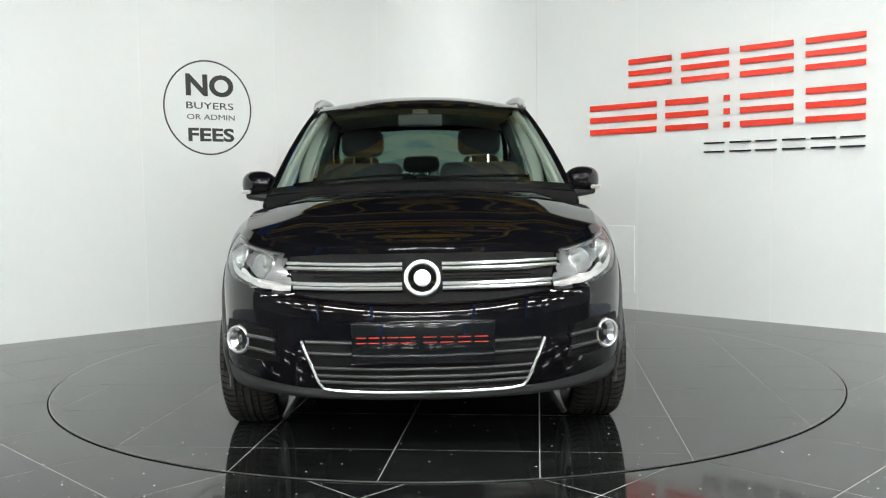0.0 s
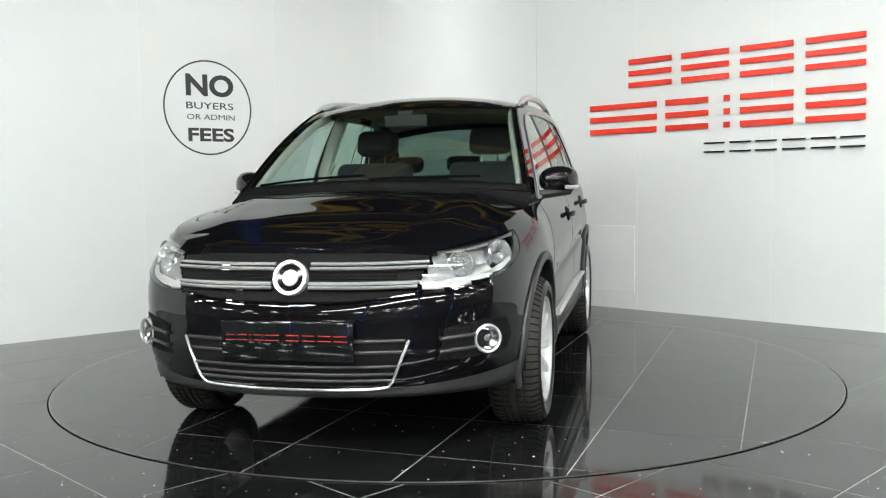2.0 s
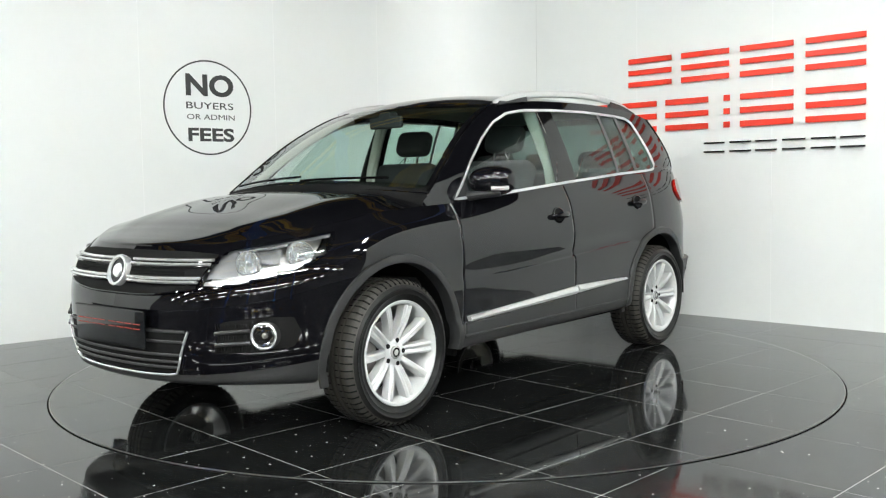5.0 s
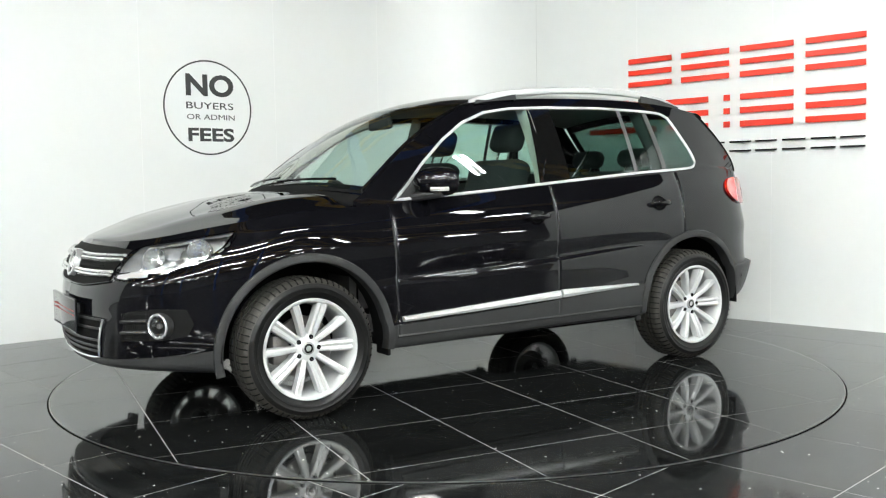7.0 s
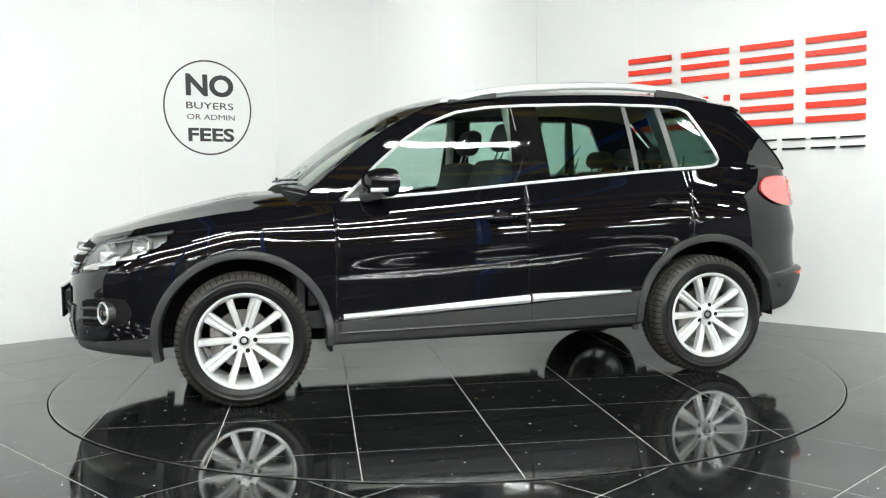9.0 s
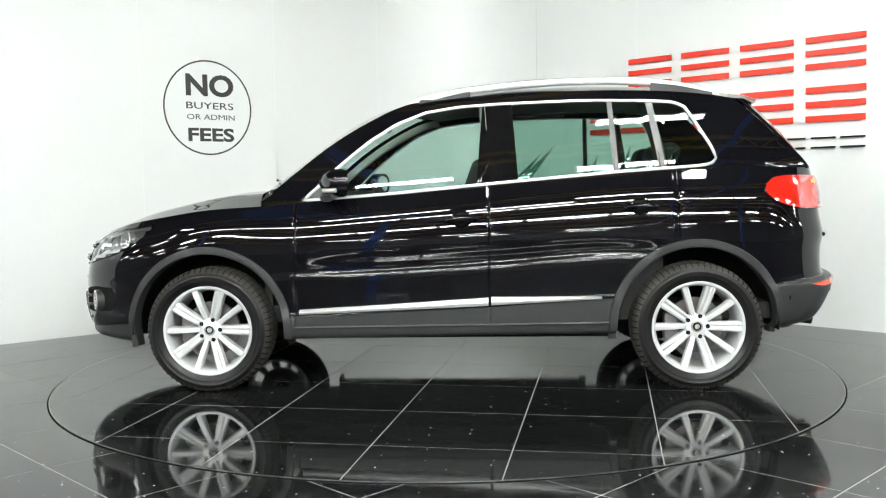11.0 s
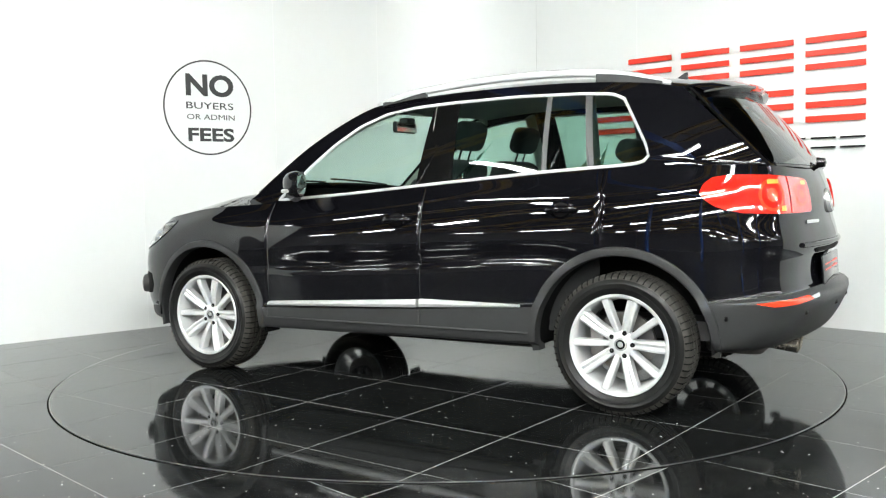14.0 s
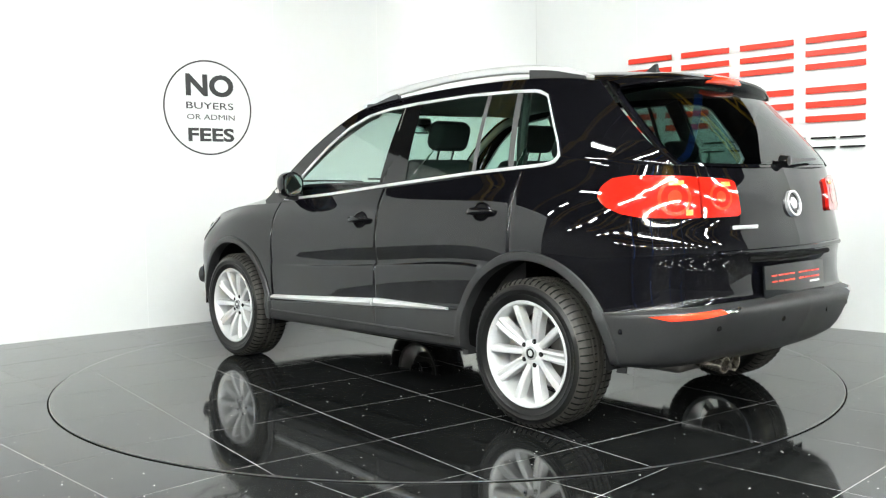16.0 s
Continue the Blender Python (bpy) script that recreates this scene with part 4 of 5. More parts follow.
def headlamps():
    for sd in (1, -1):
        lamp = new("headlamp")
        lamp.parent = car
        tagged(lamp, "clear headlamp with two chrome reflectors")
        deep = shrink(HEADLAMP, 0.01)
        rim_wall("lamp_side", HEADLAMP, 0.001, -0.085, GLOSS, lamp, (sd,))
        patch("lamp_back", deep, -0.085, STRIP, lamp, (sd,))
        rim_wall("lamp_seal", HEADLAMP, 0.005, -0.012, GLOSS, lamp, (sd,))
        cheek = [(0.538, 0.722), (0.545, 0.750), (0.606, 0.828), (0.672, 0.842), (0.662, 0.800), (0.680, 0.752), (0.690, 0.735)]
        patch("inner_cheek", cheek, -0.022, LAMP_GREY, lamp, (sd,), "dark grey inner housing panel", 3, 40)
        low = [(0.528, 0.698), (0.530, 0.712), (0.600, 0.722), (0.690, 0.738), (0.760, 0.744), (0.830, 0.772), (0.872, 0.776), (0.868, 0.752), (0.960, 0.770), (1.030, 0.805), (1.036, 0.797), (0.940, 0.757), (0.801, 0.726), (0.684, 0.704), (0.600, 0.695)]
        patch("lower_reflector", low, -0.016, STRIP, lamp, (sd,), "silver lower reflector strip", 3, 64)
        turn = [(0.540, 0.700), (0.545, 0.709), (0.620, 0.719), (0.690, 0.728), (0.715, 0.722), (0.684, 0.708), (0.600, 0.698)]
        patch("turn_signal", turn, -0.011, TURN_LENS, lamp, (sd,), "frosted turn signal lens", 3, 40)
        top = [(0.612, 0.832), (0.697, 0.851), (0.857, 0.870), (1.016, 0.887), (1.155, 0.902), (1.142, 0.884), (1.016, 0.872), (0.857, 0.856), (0.697, 0.840)]
        patch("upper_bezel", top, -0.010, LAMP_GREY, lamp, (sd,), rings=3, n=48)
        brow = [(0.650, 0.833), (0.700, 0.840), (0.857, 0.855), (0.940, 0.864), (0.935, 0.853), (0.857, 0.842), (0.700, 0.829)]
        patch("upper_reflector", brow, -0.018, REFLECTOR, lamp, (sd,), "silver strip over the reflectors", 3, 48)
        middle = [(0.770, 0.838), (0.860, 0.842), (0.905, 0.836), (0.885, 0.800), (0.880, 0.782), (0.830, 0.776), (0.790, 0.790)]
        patch("housing_panel", middle, -0.040, LAMP_GREY, lamp, (sd,), rings=3, n=40)
        for sy, z, r, turn_out in ((0.722, 0.787, 0.049, 27), (0.978, 0.818, 0.054, 46)):
            m = Matrix.Translation(surf(sy, z, -0.024, sd)) @ Matrix.Rotation(radians(turn_out * sd), 4, "Z") @ Matrix.Rotation(radians(-14), 4, "Y")
            part("reflector", lathe([(0.012, -0.050), (r * 0.45, -0.046), (r * 0.75, -0.031), (r * 0.92, -0.012), (r, 0.006), (r + 0.004, 0.002), (r + 0.005, -0.03)], 40, "x", m=m), REFLECTOR, lamp, "round chrome reflector bowl")
            part("bulb", lathe([(0.001, -0.004), (0.008, -0.006), (0.011, -0.014), (0.011, -0.045)], 16, "x", m=m), CHROME, lamp)
            bm = bmesh.new()
            for k in range(22):
                t = 2 * math.pi * (k + 0.3) / 22
                u = t + 0.07
                ring = [(-0.047, 0.36 * r, t), (-0.026, 0.80 * r, t), (-0.006, 0.96 * r, t), (-0.006, 0.96 * r, u), (-0.030, 0.80 * r, u), (-0.047, 0.36 * r, u)]
                vs = [bm.verts.new(m @ Vector((a + 0.003, b * math.cos(c), b * math.sin(c)))) for a, b, c in ring]
                bm.faces.new((vs[0], vs[1], vs[4], vs[5]))
                bm.faces.new((vs[1], vs[2], vs[3], vs[4]))
            part("facet_ring", bm, CHROME, lamp)
        patch("lens", HEADLAMP, 0.003, CLEAR, lamp, (sd,), "clear outer lens", 5)


headlamps()


def ring_badge(name, m, r, parent, label):
    """A plain round badge: chrome ring, dark disc, chrome middle."""
    root = new(name)
    root.parent = parent
    tagged(root, label)
    part("ring", lathe([(r * 0.74, 0.004), (r * 0.80, 0.012), (r * 0.95, 0.012), (r, 0.004), (r, -0.02)], 48, "x", m=m), BRIGHT, root)
    part("disc", lathe([(0.001, 0.004), (r * 0.84, 0.003)], 48, "x", m=m), GLOSS, root)
    part("boss", lathe([(0.001, 0.010), (r * 0.40, 0.009), (r * 0.46, 0.004)], 40, "x", m=m), BRIGHT, root)


def grille():
    root = new("grille")
    root.parent = car
    w = s_front(0.488)
    # Black panel reaches below the bars, painting in the bumper's shaded gap.
    outline = [(0.0, 0.656), (s_front(0.25), 0.660), (w, 0.684), (0.516, 0.722), (0.532, 0.750), (0.564, 0.796), (0.586, 0.826), (s_front(0.40), 0.836), (0.0, 0.838)]
    patch("grille_panel", outline, 0.004, DARK, root, rings=3, n=80)
    for z, d in ((0.800, 0.0), (0.783, 0.0), (0.727, -0.012), (0.711, -0.012)):
        for sd in (1, -1):
            a = s_front(0.078)
            pts = [(a, z), (lerp(a, w, 0.5), z), (0.512 + 0.68 * (z - 0.714), z + 0.004)]
            part("chrome_bar", tube(skin_line(pts, 0.016, 24, sd), 0.0075, 6, flat=1.4), BRIGHT, root, "thin chrome grille bar")
            part("bar_backing", tube(skin_line([(q[0], q[1] - 0.008) for q in pts], 0.010, 24, sd), 0.007, 6), GLOSS, root)
    for z in (0.768, 0.756, 0.744):
        for sd in (1, -1):
            part("slat", tube(skin_line([(s_front(0.08), z), (s_front(0.28), z), (s_front(0.43), z)], 0.006, 16, sd), 0.0035, 5), DARK, root)
    c = surf(0.0, 0.748, 0.016)
    ring_badge("badge", Matrix.Translation(c) @ Matrix.Rotation(radians(-17), 4, "Y"), 0.072, car, "plain round chrome badge")


grille()


def lower_front():
    intake = [(0.0, 0.322), (s_front(0.375), 0.330), (s_front(0.415), 0.36), (s_front(0.455), 0.50), (s_front(0.46), 0.515), (0.0, 0.520)]
    patch("lower_intake", intake, 0.003, DARK, car, label="black plastic lower air intake", rings=3, n=80)
    u = [(0.0, 0.312), (s_front(0.2), 0.313), (s_front(0.36), 0.320), (s_front(0.40), 0.342), (s_front(0.43), 0.42), (s_front(0.466), 0.510)]
    part("chrome_lip", tube(both(u, 0.010, 40), 0.0058, 6), BRIGHT, car, "thin chrome strip under the intake")
    for z, w in ((0.505, 0.45), (0.462, 0.44), (0.405, 0.42), (0.375, 0.41), (0.350, 0.40)):
        part("intake_slat", tube(both([(0.0, z), (s_front(w * 0.5), z), (s_front(w), z + 0.003)], 0.010, 16), 0.0065, 6, flat=0.6), PLASTIC, car)
    part("bumper_seam", tube(both([(0.0, 0.652), (s_front(0.25), 0.656), (s_front(0.5), 0.684)], 0.004, 20), 0.006, 8), PAINT, car)
    plate = new("front_plate")
    plate.parent = car
    tagged(plate, "glossy black plate with plain red bars")
    m = Matrix.Translation((2.222, 0.0, 0.510))
    part("plate_board", box_bm(-0.006, 0.006, -0.272, 0.272, -0.077, 0.077, 0.005, m=m), PLATE, plate)
    for z in (-0.078, 0.078):
        part("plate_edge", box_bm(-0.007, 0.0065, -0.274, 0.274, z - 0.002, z + 0.002, m=m), GLOSS, plate)
    part("plate_bracket", box_bm(-0.05, -0.006, -0.2, 0.2, -0.05, 0.05, m=m), PLASTIC, plate)
    for a, b in ((-0.245, -0.195), (-0.180, -0.130), (-0.115, -0.065), (-0.05, 0.0), (0.03, 0.085), (0.095, 0.135), (0.145, 0.155), (0.165, 0.205), (0.215, 0.25)):
        for z in (-0.001, 0.019):
            part("red_bar", box_bm(0.006, 0.0075, -b, -a, z, z + 0.0030, m=m), PLATE_RED, plate, smooth=False)
    for sd in (1, -1):
        bez = [(s_front(0.565), 0.420), (s_front(0.60), 0.552), (s_front(0.72), 0.570), (s_of_x(1.86), 0.567), (s_of_x(1.83), 0.50), (s_of_x(1.86), 0.442), (s_front(0.70), 0.425)]
        patch("fog_bezel", bez, 0.003, DARK, car, (sd,), "black plastic mesh fog lamp surround", 3, 48)
        for z in (0.462, 0.512):
            part("bezel_bar", tube(skin_line([(s_front(0.575), z - 0.006), (s_front(0.63), z), (s_front(0.695), z + 0.004)], 0.010, 10, sd), 0.008, 6), PLASTIC, car)
        bm = bmesh.new()
        for k in range(14):
            y = 0.575 + 0.009 * k
            tube([surf(s_front(y), 0.428, 0.004, sd), surf(s_front(y + 0.022), 0.545, 0.004, sd)], 0.0022, 4, bm=bm)
            tube([surf(s_front(y + 0.022), 0.428, 0.004, sd), surf(s_front(y), 0.545, 0.004, sd)], 0.0022, 4, bm=bm)
        part("bezel_mesh", bm, DARK, car)
        fog = new("fog_lamp")
        fog.parent = car
        tagged(fog, "round fog lamp with a chrome ring")
        c = surf(s_front(0.735), 0.494, 0.008, sd)
        m = Matrix.Translation(c) @ Matrix.Rotation(radians(30 * sd), 4, "Z")
        part("ring", lathe([(0.046, -0.01), (0.047, 0.012), (0.052, 0.016), (0.057, 0.013), (0.058, 0.008)], 40, "x", m=m), BRIGHT, fog)
        part("barrel", lathe([(0.0575, 0.009), (0.0585, 0.002), (0.060, -0.03)], 40, "x", m=m), PLASTIC, fog)
        part("reflector", lathe([(0.008, -0.02), (0.03, -0.012), (0.046, 0.004)], 32, "x", m=m), CHROME, fog)
        part("bulb_shield", lathe([(0.001, 0.004), (0.012, 0.002), (0.012, -0.02)], 20, "x", m=m), IRON, fog)
        part("lens", lathe([(0.001, 0.016), (0.03, 0.013), (0.046, 0.006)], 32, "x", m=m), CLEAR, fog)
        for s, z in ((s_front(0.60), 0.385), (s_of_x(1.74), 0.475)):
            q = surf(s, z, 0.002, sd)
            part("parking_sensor", lathe([(0.001, 0.003), (0.009, 0.002), (0.011, -0.004)], 16, "x", m=Matrix.Translation(q) @ Matrix.Rotation(radians((25 if s < 1 else 75) * sd), 4, "Z")), GLOSS, car)


lower_front()


def side_fittings():
    for sd in (1, -1):
        for x0, x1, a0, a1, b0, b1 in ((0.80, -0.207, 0.424, 0.448, 0.464, 0.506), (-0.223, -0.80, 0.467, 0.510, 0.494, 0.508)):
            vs, fs = [], []
            n = 24
            for k in range(n + 1):
                f = k / n
                x = lerp(x0, x1, f)
                lo, hi = lerp(a0, b0, f), lerp(a1, b1, f)
                b, nrm = base(s_of_x(x))
                for z, o in ((lo, -0.006), (lo + 0.001, 0.015), (lerp(lo, hi, 0.42), 0.021), (hi - 0.001, 0.010), (hi, -0.014)):
                    q = b + nrm * o
                    vs.append((q[0], q[1] * sd, z))
            for k in range(n):
                for j in range(4):
                    fs.append((5 * k + j, 5 * k + j + 1, 5 * k + 6 + j, 5 * k + 5 + j))
            fs += [(0, 1, 2, 3, 4), (5 * n, 5 * n + 4, 5 * n + 3, 5 * n + 2, 5 * n + 1)]
            raw("sill_trim", vs, fs, SILL_METAL, car, "satin silver trim strip along the doors", angle=30)
        crease = [(s_of_x(x), lerp(0.352, 0.366, (0.83 - x) / 1.68)) for x in np.linspace(0.83, -0.85, 9)]
        part("sill_rib", tube(skin_line(crease, 0.001, 30, sd), 0.0075, 6), PLASTIC, car, "raised rib along the sill")
        for x, z in ((-0.070, 0.922), (-1.010, 0.975)):
            root = new("door_handle")
            root.parent = car
            tagged(root, "black door handle over a scooped recess")
            s = s_of_x(x)
            q = surf(s, z, 0.0, sd)
            m = Matrix.Translation(q)
            # Flat near-black patch stands for the shade inside the handle scoop.
            cup = [(s - 0.052 + 0.052 * (1 + math.cos(t)), z + 0.040 * math.sin(t)) for t in np.linspace(0, 2 * math.pi, 28, endpoint=False)]
            patch("recess_shade", cup, 0.0015, DARK, root, (sd,), rings=3, n=32)
            part("recess_rim", tube([surf(a, b, 0.001, sd) for a, b in cup], 0.006, 6, closed=True), PAINT, root)
            pts = [Vector((q.x + dx, q.y + sd * dy, q.z + dz)) for dx, dy, dz in ((0.085, 0.012, -0.006), (0.05, 0.032, 0.0), (0, 0.037, 0.002), (-0.05, 0.034, 0.003), (-0.085, 0.014, 0.002))]
            pts = [Vector(v) for v in catmull([tuple(v) for v in pts], 16)]
            part("grip", tube(pts, lambda f: 0.009 + 0.010 * math.sin(math.pi * f), 10, flat=0.7), PAINT, root)
        mirror = new("door_mirror")
        mirror.parent = car
        tagged(mirror, "black door mirror with a clear turn signal")
        bm = bmesh.new()
        rings = []
        for dx, k in ((0.088, 0.10), (0.084, 0.34), (0.070, 0.62), (0.045, 0.84), (0.012, 0.97), (-0.025, 1.0), (-0.052, 0.97), (-0.056, 0.90)):
            ring = []
            for q in range(28):
                t = 2 * math.pi * q / 28
                c, sn = math.cos(t), math.sin(t)
                y = 0.100 * k * math.copysign(abs(c) ** 0.78, c)
                z = 0.076 * k * math.copysign(abs(sn) ** 0.78, sn) * (1 - 0.12 * (c < 0) * abs(c))
                ring.append(bm.verts.new((0.640 + dx * 0.88 - 0.42 * (y + 0.1), sd * (0.885 + y), 1.120 + z)))
            rings.append(ring)
        for ra, rb in zip(rings, rings[1:]):
            for q in range(28):
                bm.faces.new((ra[q], ra[(q + 1) % 28], rb[(q + 1) % 28], rb[q]))
        bm.faces.new(rings[0])
        rim = [v.co.copy() for v in rings[-1]]
        mid = sum(rim, Vector()) / 28
        part("mirror_shell", bm, PAINT, mirror)
        raw("mirror_surround", [v + Vector((0.008, 0, 0)) for v in rim], [tuple(range(28))], PLASTIC, mirror, smooth=False)
        back = [mid.lerp(v, 0.84) + Vector((0.0055 if v.y * sd > mid.y * sd else -0.004, 0, 0)) for v in rim]
        raw("mirror_glass", back, [tuple(range(28))], CHROME, mirror, "mirror glass facing backwards", smooth=False)
        part("mirror_base", tube([(0.66, sd * 0.79, 1.042), (0.64, sd * 0.85, 1.050), (0.585, sd * 0.94, 1.060)], lambda f: 0.026 - 0.006 * f, 10, flat=1.5), PLASTIC, mirror)
        part("mirror_signal", tube([(0.650, sd * 0.930, 1.082), (0.618, sd * 0.962, 1.081), (0.575, sd * 0.981, 1.083)], 0.0105, 8), TURN_LENS, mirror)
        tri = [(0.80, 1.035), (0.66, 1.150), (0.655, 1.045)]
        pane("mirror_sail", tri, 0.0, PLASTIC, car, (sd,), rings=3, n=30)
        rail = new("roof_rail")
        rail.parent = car
        tagged(rail, "satin silver roof rail with black feet")
        path = [(0.20, 1.560), (0.05, 1.592), (-0.11, 1.618), (-0.40, 1.644), (-0.70, 1.656), (-1.0, 1.650), (-1.25, 1.622), (-1.47, 1.572)]
        pts = [Vector((x, sd * (0.618 - 0.01 * k / 7), z)) for k, (x, z) in enumerate(path)]
        pts = [Vector(v) for v in catmull([tuple(v) for v in pts], 48)]
        part("rail_bar", tube(pts, lambda f: 0.021 * min(1.0, 0.35 + 6 * f, 0.35 + 6 * (1 - f)), 8, flat=0.75), ALU, rail)
        for x0, x1 in ((0.16, -0.12), (-1.10, -1.43)):
            vs = []
            for k in range(9):
                x = lerp(x0, x1, k / 8)
                top = float(np.interp(-x, [-q[0] for q in path], [q[1] for q in path]))
                for y in (0.605, 0.628):
                    vs += [(x, sd * y, roof_z(x) - 0.005), (x, sd * y, top)]
            fs = []
            for k in range(8):
                a = 4 * k
                fs += [(a, a + 4, a + 5, a + 1), (a + 2, a + 3, a + 7, a + 6), (a + 1, a + 5, a + 7, a + 3)]
            fs += [(0, 1, 3, 2), (32, 34, 35, 33)]
            raw("rail_foot", vs, fs, PLASTIC, rail, smooth=False)
        flap = box_bm(0.855, 0.875, sd * 0.80 - 0.06, sd * 0.80 + 0.06, 0.255, 0.34, 0.006)
        part("mud_flap", flap, DARK, car)


side_fittings()


def rear_fittings():
    zt, zb = 1.118, 0.950
    outer = [(s_of_x(-1.668), 1.045), (s_of_x(-1.672), 1.070), (s_of_x(-1.690), 1.096), (s_of_x(-1.725), 1.118), (s_of_x(-1.80), 1.128), (s_rear(0.72), 1.124), (s_rear(0.635), zt), (s_rear(0.630), zb), (s_rear(0.72), 0.950), (s_of_x(-1.86), 0.955), (s_of_x(-1.78), 0.970), (s_of_x(-1.72), 0.994), (s_of_x(-1.682), 1.022)]
    inner = [(s_rear(0.624), zt), (s_rear(0.47), 1.108), (s_rear(0.425), 1.098), (s_rear(0.41), 0.965), (s_rear(0.43), 0.952), (s_rear(0.624), zb)]
    for sd in (1, -1):
        lamp = new("tail_lamp")
        lamp.parent = car
        tagged(lamp, "bright red tail lamp split by the tailgate gap")
        for poly in (outer, inner):
            patch("red_lens", poly, 0.016, LENS_RED, lamp, (sd,), rings=5, n=72)
            rim_wall("lens_edge", poly, 0.016, -0.004, LENS_RED, lamp, (sd,), 72)
        for c, r, q in ((s_rear(0.74), 0.074, outer), (s_rear(0.52), 0.056, inner)):
            for k, mt in ((1.0, LENS_DEEP), (0.80, LENS_RED), (0.42, LENS_DEEP)):
                circ = [(c + r * k * 1.15 * math.cos(t), 1.035 + r * k * math.sin(t)) for t in np.linspace(0, 2 * math.pi, 32, endpoint=False)]
                patch("lens_ring", circ, 0.0175 + 0.0015 * (1 - k), mt, lamp, (sd,), rings=3, n=32)
        for s0, s1, z0, z1 in ((s_rear(0.76), s_rear(0.70), 1.085, 1.104), (s_rear(0.70), s_rear(0.67), 0.962, 0.985), (s_rear(0.51), s_rear(0.46), 1.078, 1.096)):
            patch("amber_insert", [(s0, z0), (s1, z0), (s1, z1), (s0, z1)], 0.0195, LENS_AMBER, lamp, (sd,), rings=2, n=16)
        refl = [(s_of_x(-1.90), 0.555), (s_rear(0.74), 0.566), (s_rear(0.57), 0.580), (s_rear(0.545), 0.562), (s_rear(0.66), 0.545), (s_rear(0.76), 0.538)]
        patch("rear_reflector", refl, 0.006, LENS_DEEP, car, (sd,), "slim red reflector let into the bumper", 3, 40)
        tip = [(s_rear(0.57), 0.574), (s_rear(0.50), 0.580), (s_rear(0.47), 0.582), (s_rear(0.50), 0.566), (s_rear(0.545), 0.562)]
        patch("reflector_end", tip, 0.007, CHROME, car, (sd,), rings=2, n=20)
        for s, z in ((s_of_x(-1.79), 0.485), (s_rear(0.58), 0.50), (s_rear(0.20), 0.51)):
            q = surf(s, z, 0.001, sd)
            part("parking_sensor", lathe([(0.001, -0.003), (0.010, -0.002), (0.013, 0.004)], 16, "x", m=Matrix.Translation(q) @ Matrix.Rotation(radians(-25 * sd), 4, "Z")), GLOSS, car)
    q = surf(LENGTH, 0.996, 0.0)
    ring_badge("badge", Matrix.Translation(q) @ Matrix.Rotation(radians(180), 4, "Z") @ Matrix.Rotation(radians(-12), 4, "Y"), 0.062, car, "plain round chrome badge")
    part("model_badge", tube([surf(s_rear(0.46), 0.905, 0.006), surf(s_rear(0.30), 0.905, 0.006)], 0.009, 6, flat=0.3), ALU, car, "small plain chrome bar badge")
    part("tailgate_ledge", tube(both([(LENGTH, 0.800), (s_rear(0.3), 0.80), (s_rear(0.55), 0.80)], 0.006, 16), 0.012, 8, flat=0.8), PAINT, car)
    # Near-black rod laid on the tailgate stands for shade in its grip.
    part("grip_shade", tube(both([(LENGTH, 0.768), (s_rear(0.2), 0.768), (s_rear(0.36), 0.768)], 0.001, 12), 0.012, 6), DARK, car)
    plate = new("rear_plate")
    plate.parent = car
    tagged(plate, "glossy black plate with plain red bars")
    m = Matrix.Translation((-2.108, 0.0, 0.662)) @ Matrix.Rotation(radians(4), 4, "Y")
    part("plate_board", box_bm(-0.006, 0.006, -0.27, 0.27, -0.072, 0.072, 0.005, m=m), PLATE, plate)
    for a, b in ((-0.21, -0.165), (-0.15, -0.11), (-0.10, -0.06), (-0.05, -0.01), (0.03, 0.075), (0.085, 0.115), (0.125, 0.135), (0.145, 0.175), (0.185, 0.22)):
        for z in (-0.004, 0.022):
            part("red_bar", box_bm(-0.0078, -0.006, -b, -a, z, z + 0.007, m=m), RED, plate, smooth=False)
    part("white_bar", box_bm(-0.0078, -0.006, -0.22, -0.13, -0.026, -0.017, m=m), WHITE_LENS, plate, smooth=False)
    # spoiler
    vs, fs = [], []
    n = 24
    for k in range(n + 1):
        u = -1 + 2 * k / n
        a = roof_point(-1.55, -1.62, u)
        e = 1 - abs(u) ** 6
        tip = Vector((lerp(-1.635, -1.765, 1 - abs(u) ** 2.6), a.y * 0.985, a.z - 0.026 - 0.012 * (1 - u * u)))
        under = Vector((tip.x + 0.03, tip.y * 0.98, tip.z - 0.030 * e))
        inn = Vector((a.x - 0.03, a.y * 0.95, a.z - 0.07))
        vs += [a + Vector((0.02, 0, 0.004)), (a + tip) / 2 + Vector((0, 0, 0.012)), tip + Vector((0, 0, 0.004)), tip - Vector((0, 0, 0.006)), under, inn]
    for k in range(n):
        for j in range(5):
            fs.append((6 * k + j, 6 * k + j + 1, 6 * k + 7 + j, 6 * k + 6 + j))
    raw("roof_spoiler", vs, fs, PAINT, car, angle=40)
    bl = [Vector((-1.757 + 0.06 * (y / 0.14) ** 2 * 0.25, y, 1.566)) for y in np.linspace(-0.145, 0.145, 9)]
    part("brake_light", tube(bl, 0.020, 8, flat=0.9), LENS_DEEP, car, "red high brake light")
    fin = [(-1.30, 0.0), (-1.335, 0.016), (-1.37, 0.046), (-1.385, 0.050), (-1.383, 0.025), (-1.395, 0.0)]
    bm = bmesh.new()
    rows = []
    for sd in (-1, 1):
        rows.append([bm.verts.new((x, sd * lerp(0.022, 0.004, z / 0.06), roof_mid(x) + z - 0.002)) for x, z in fin])
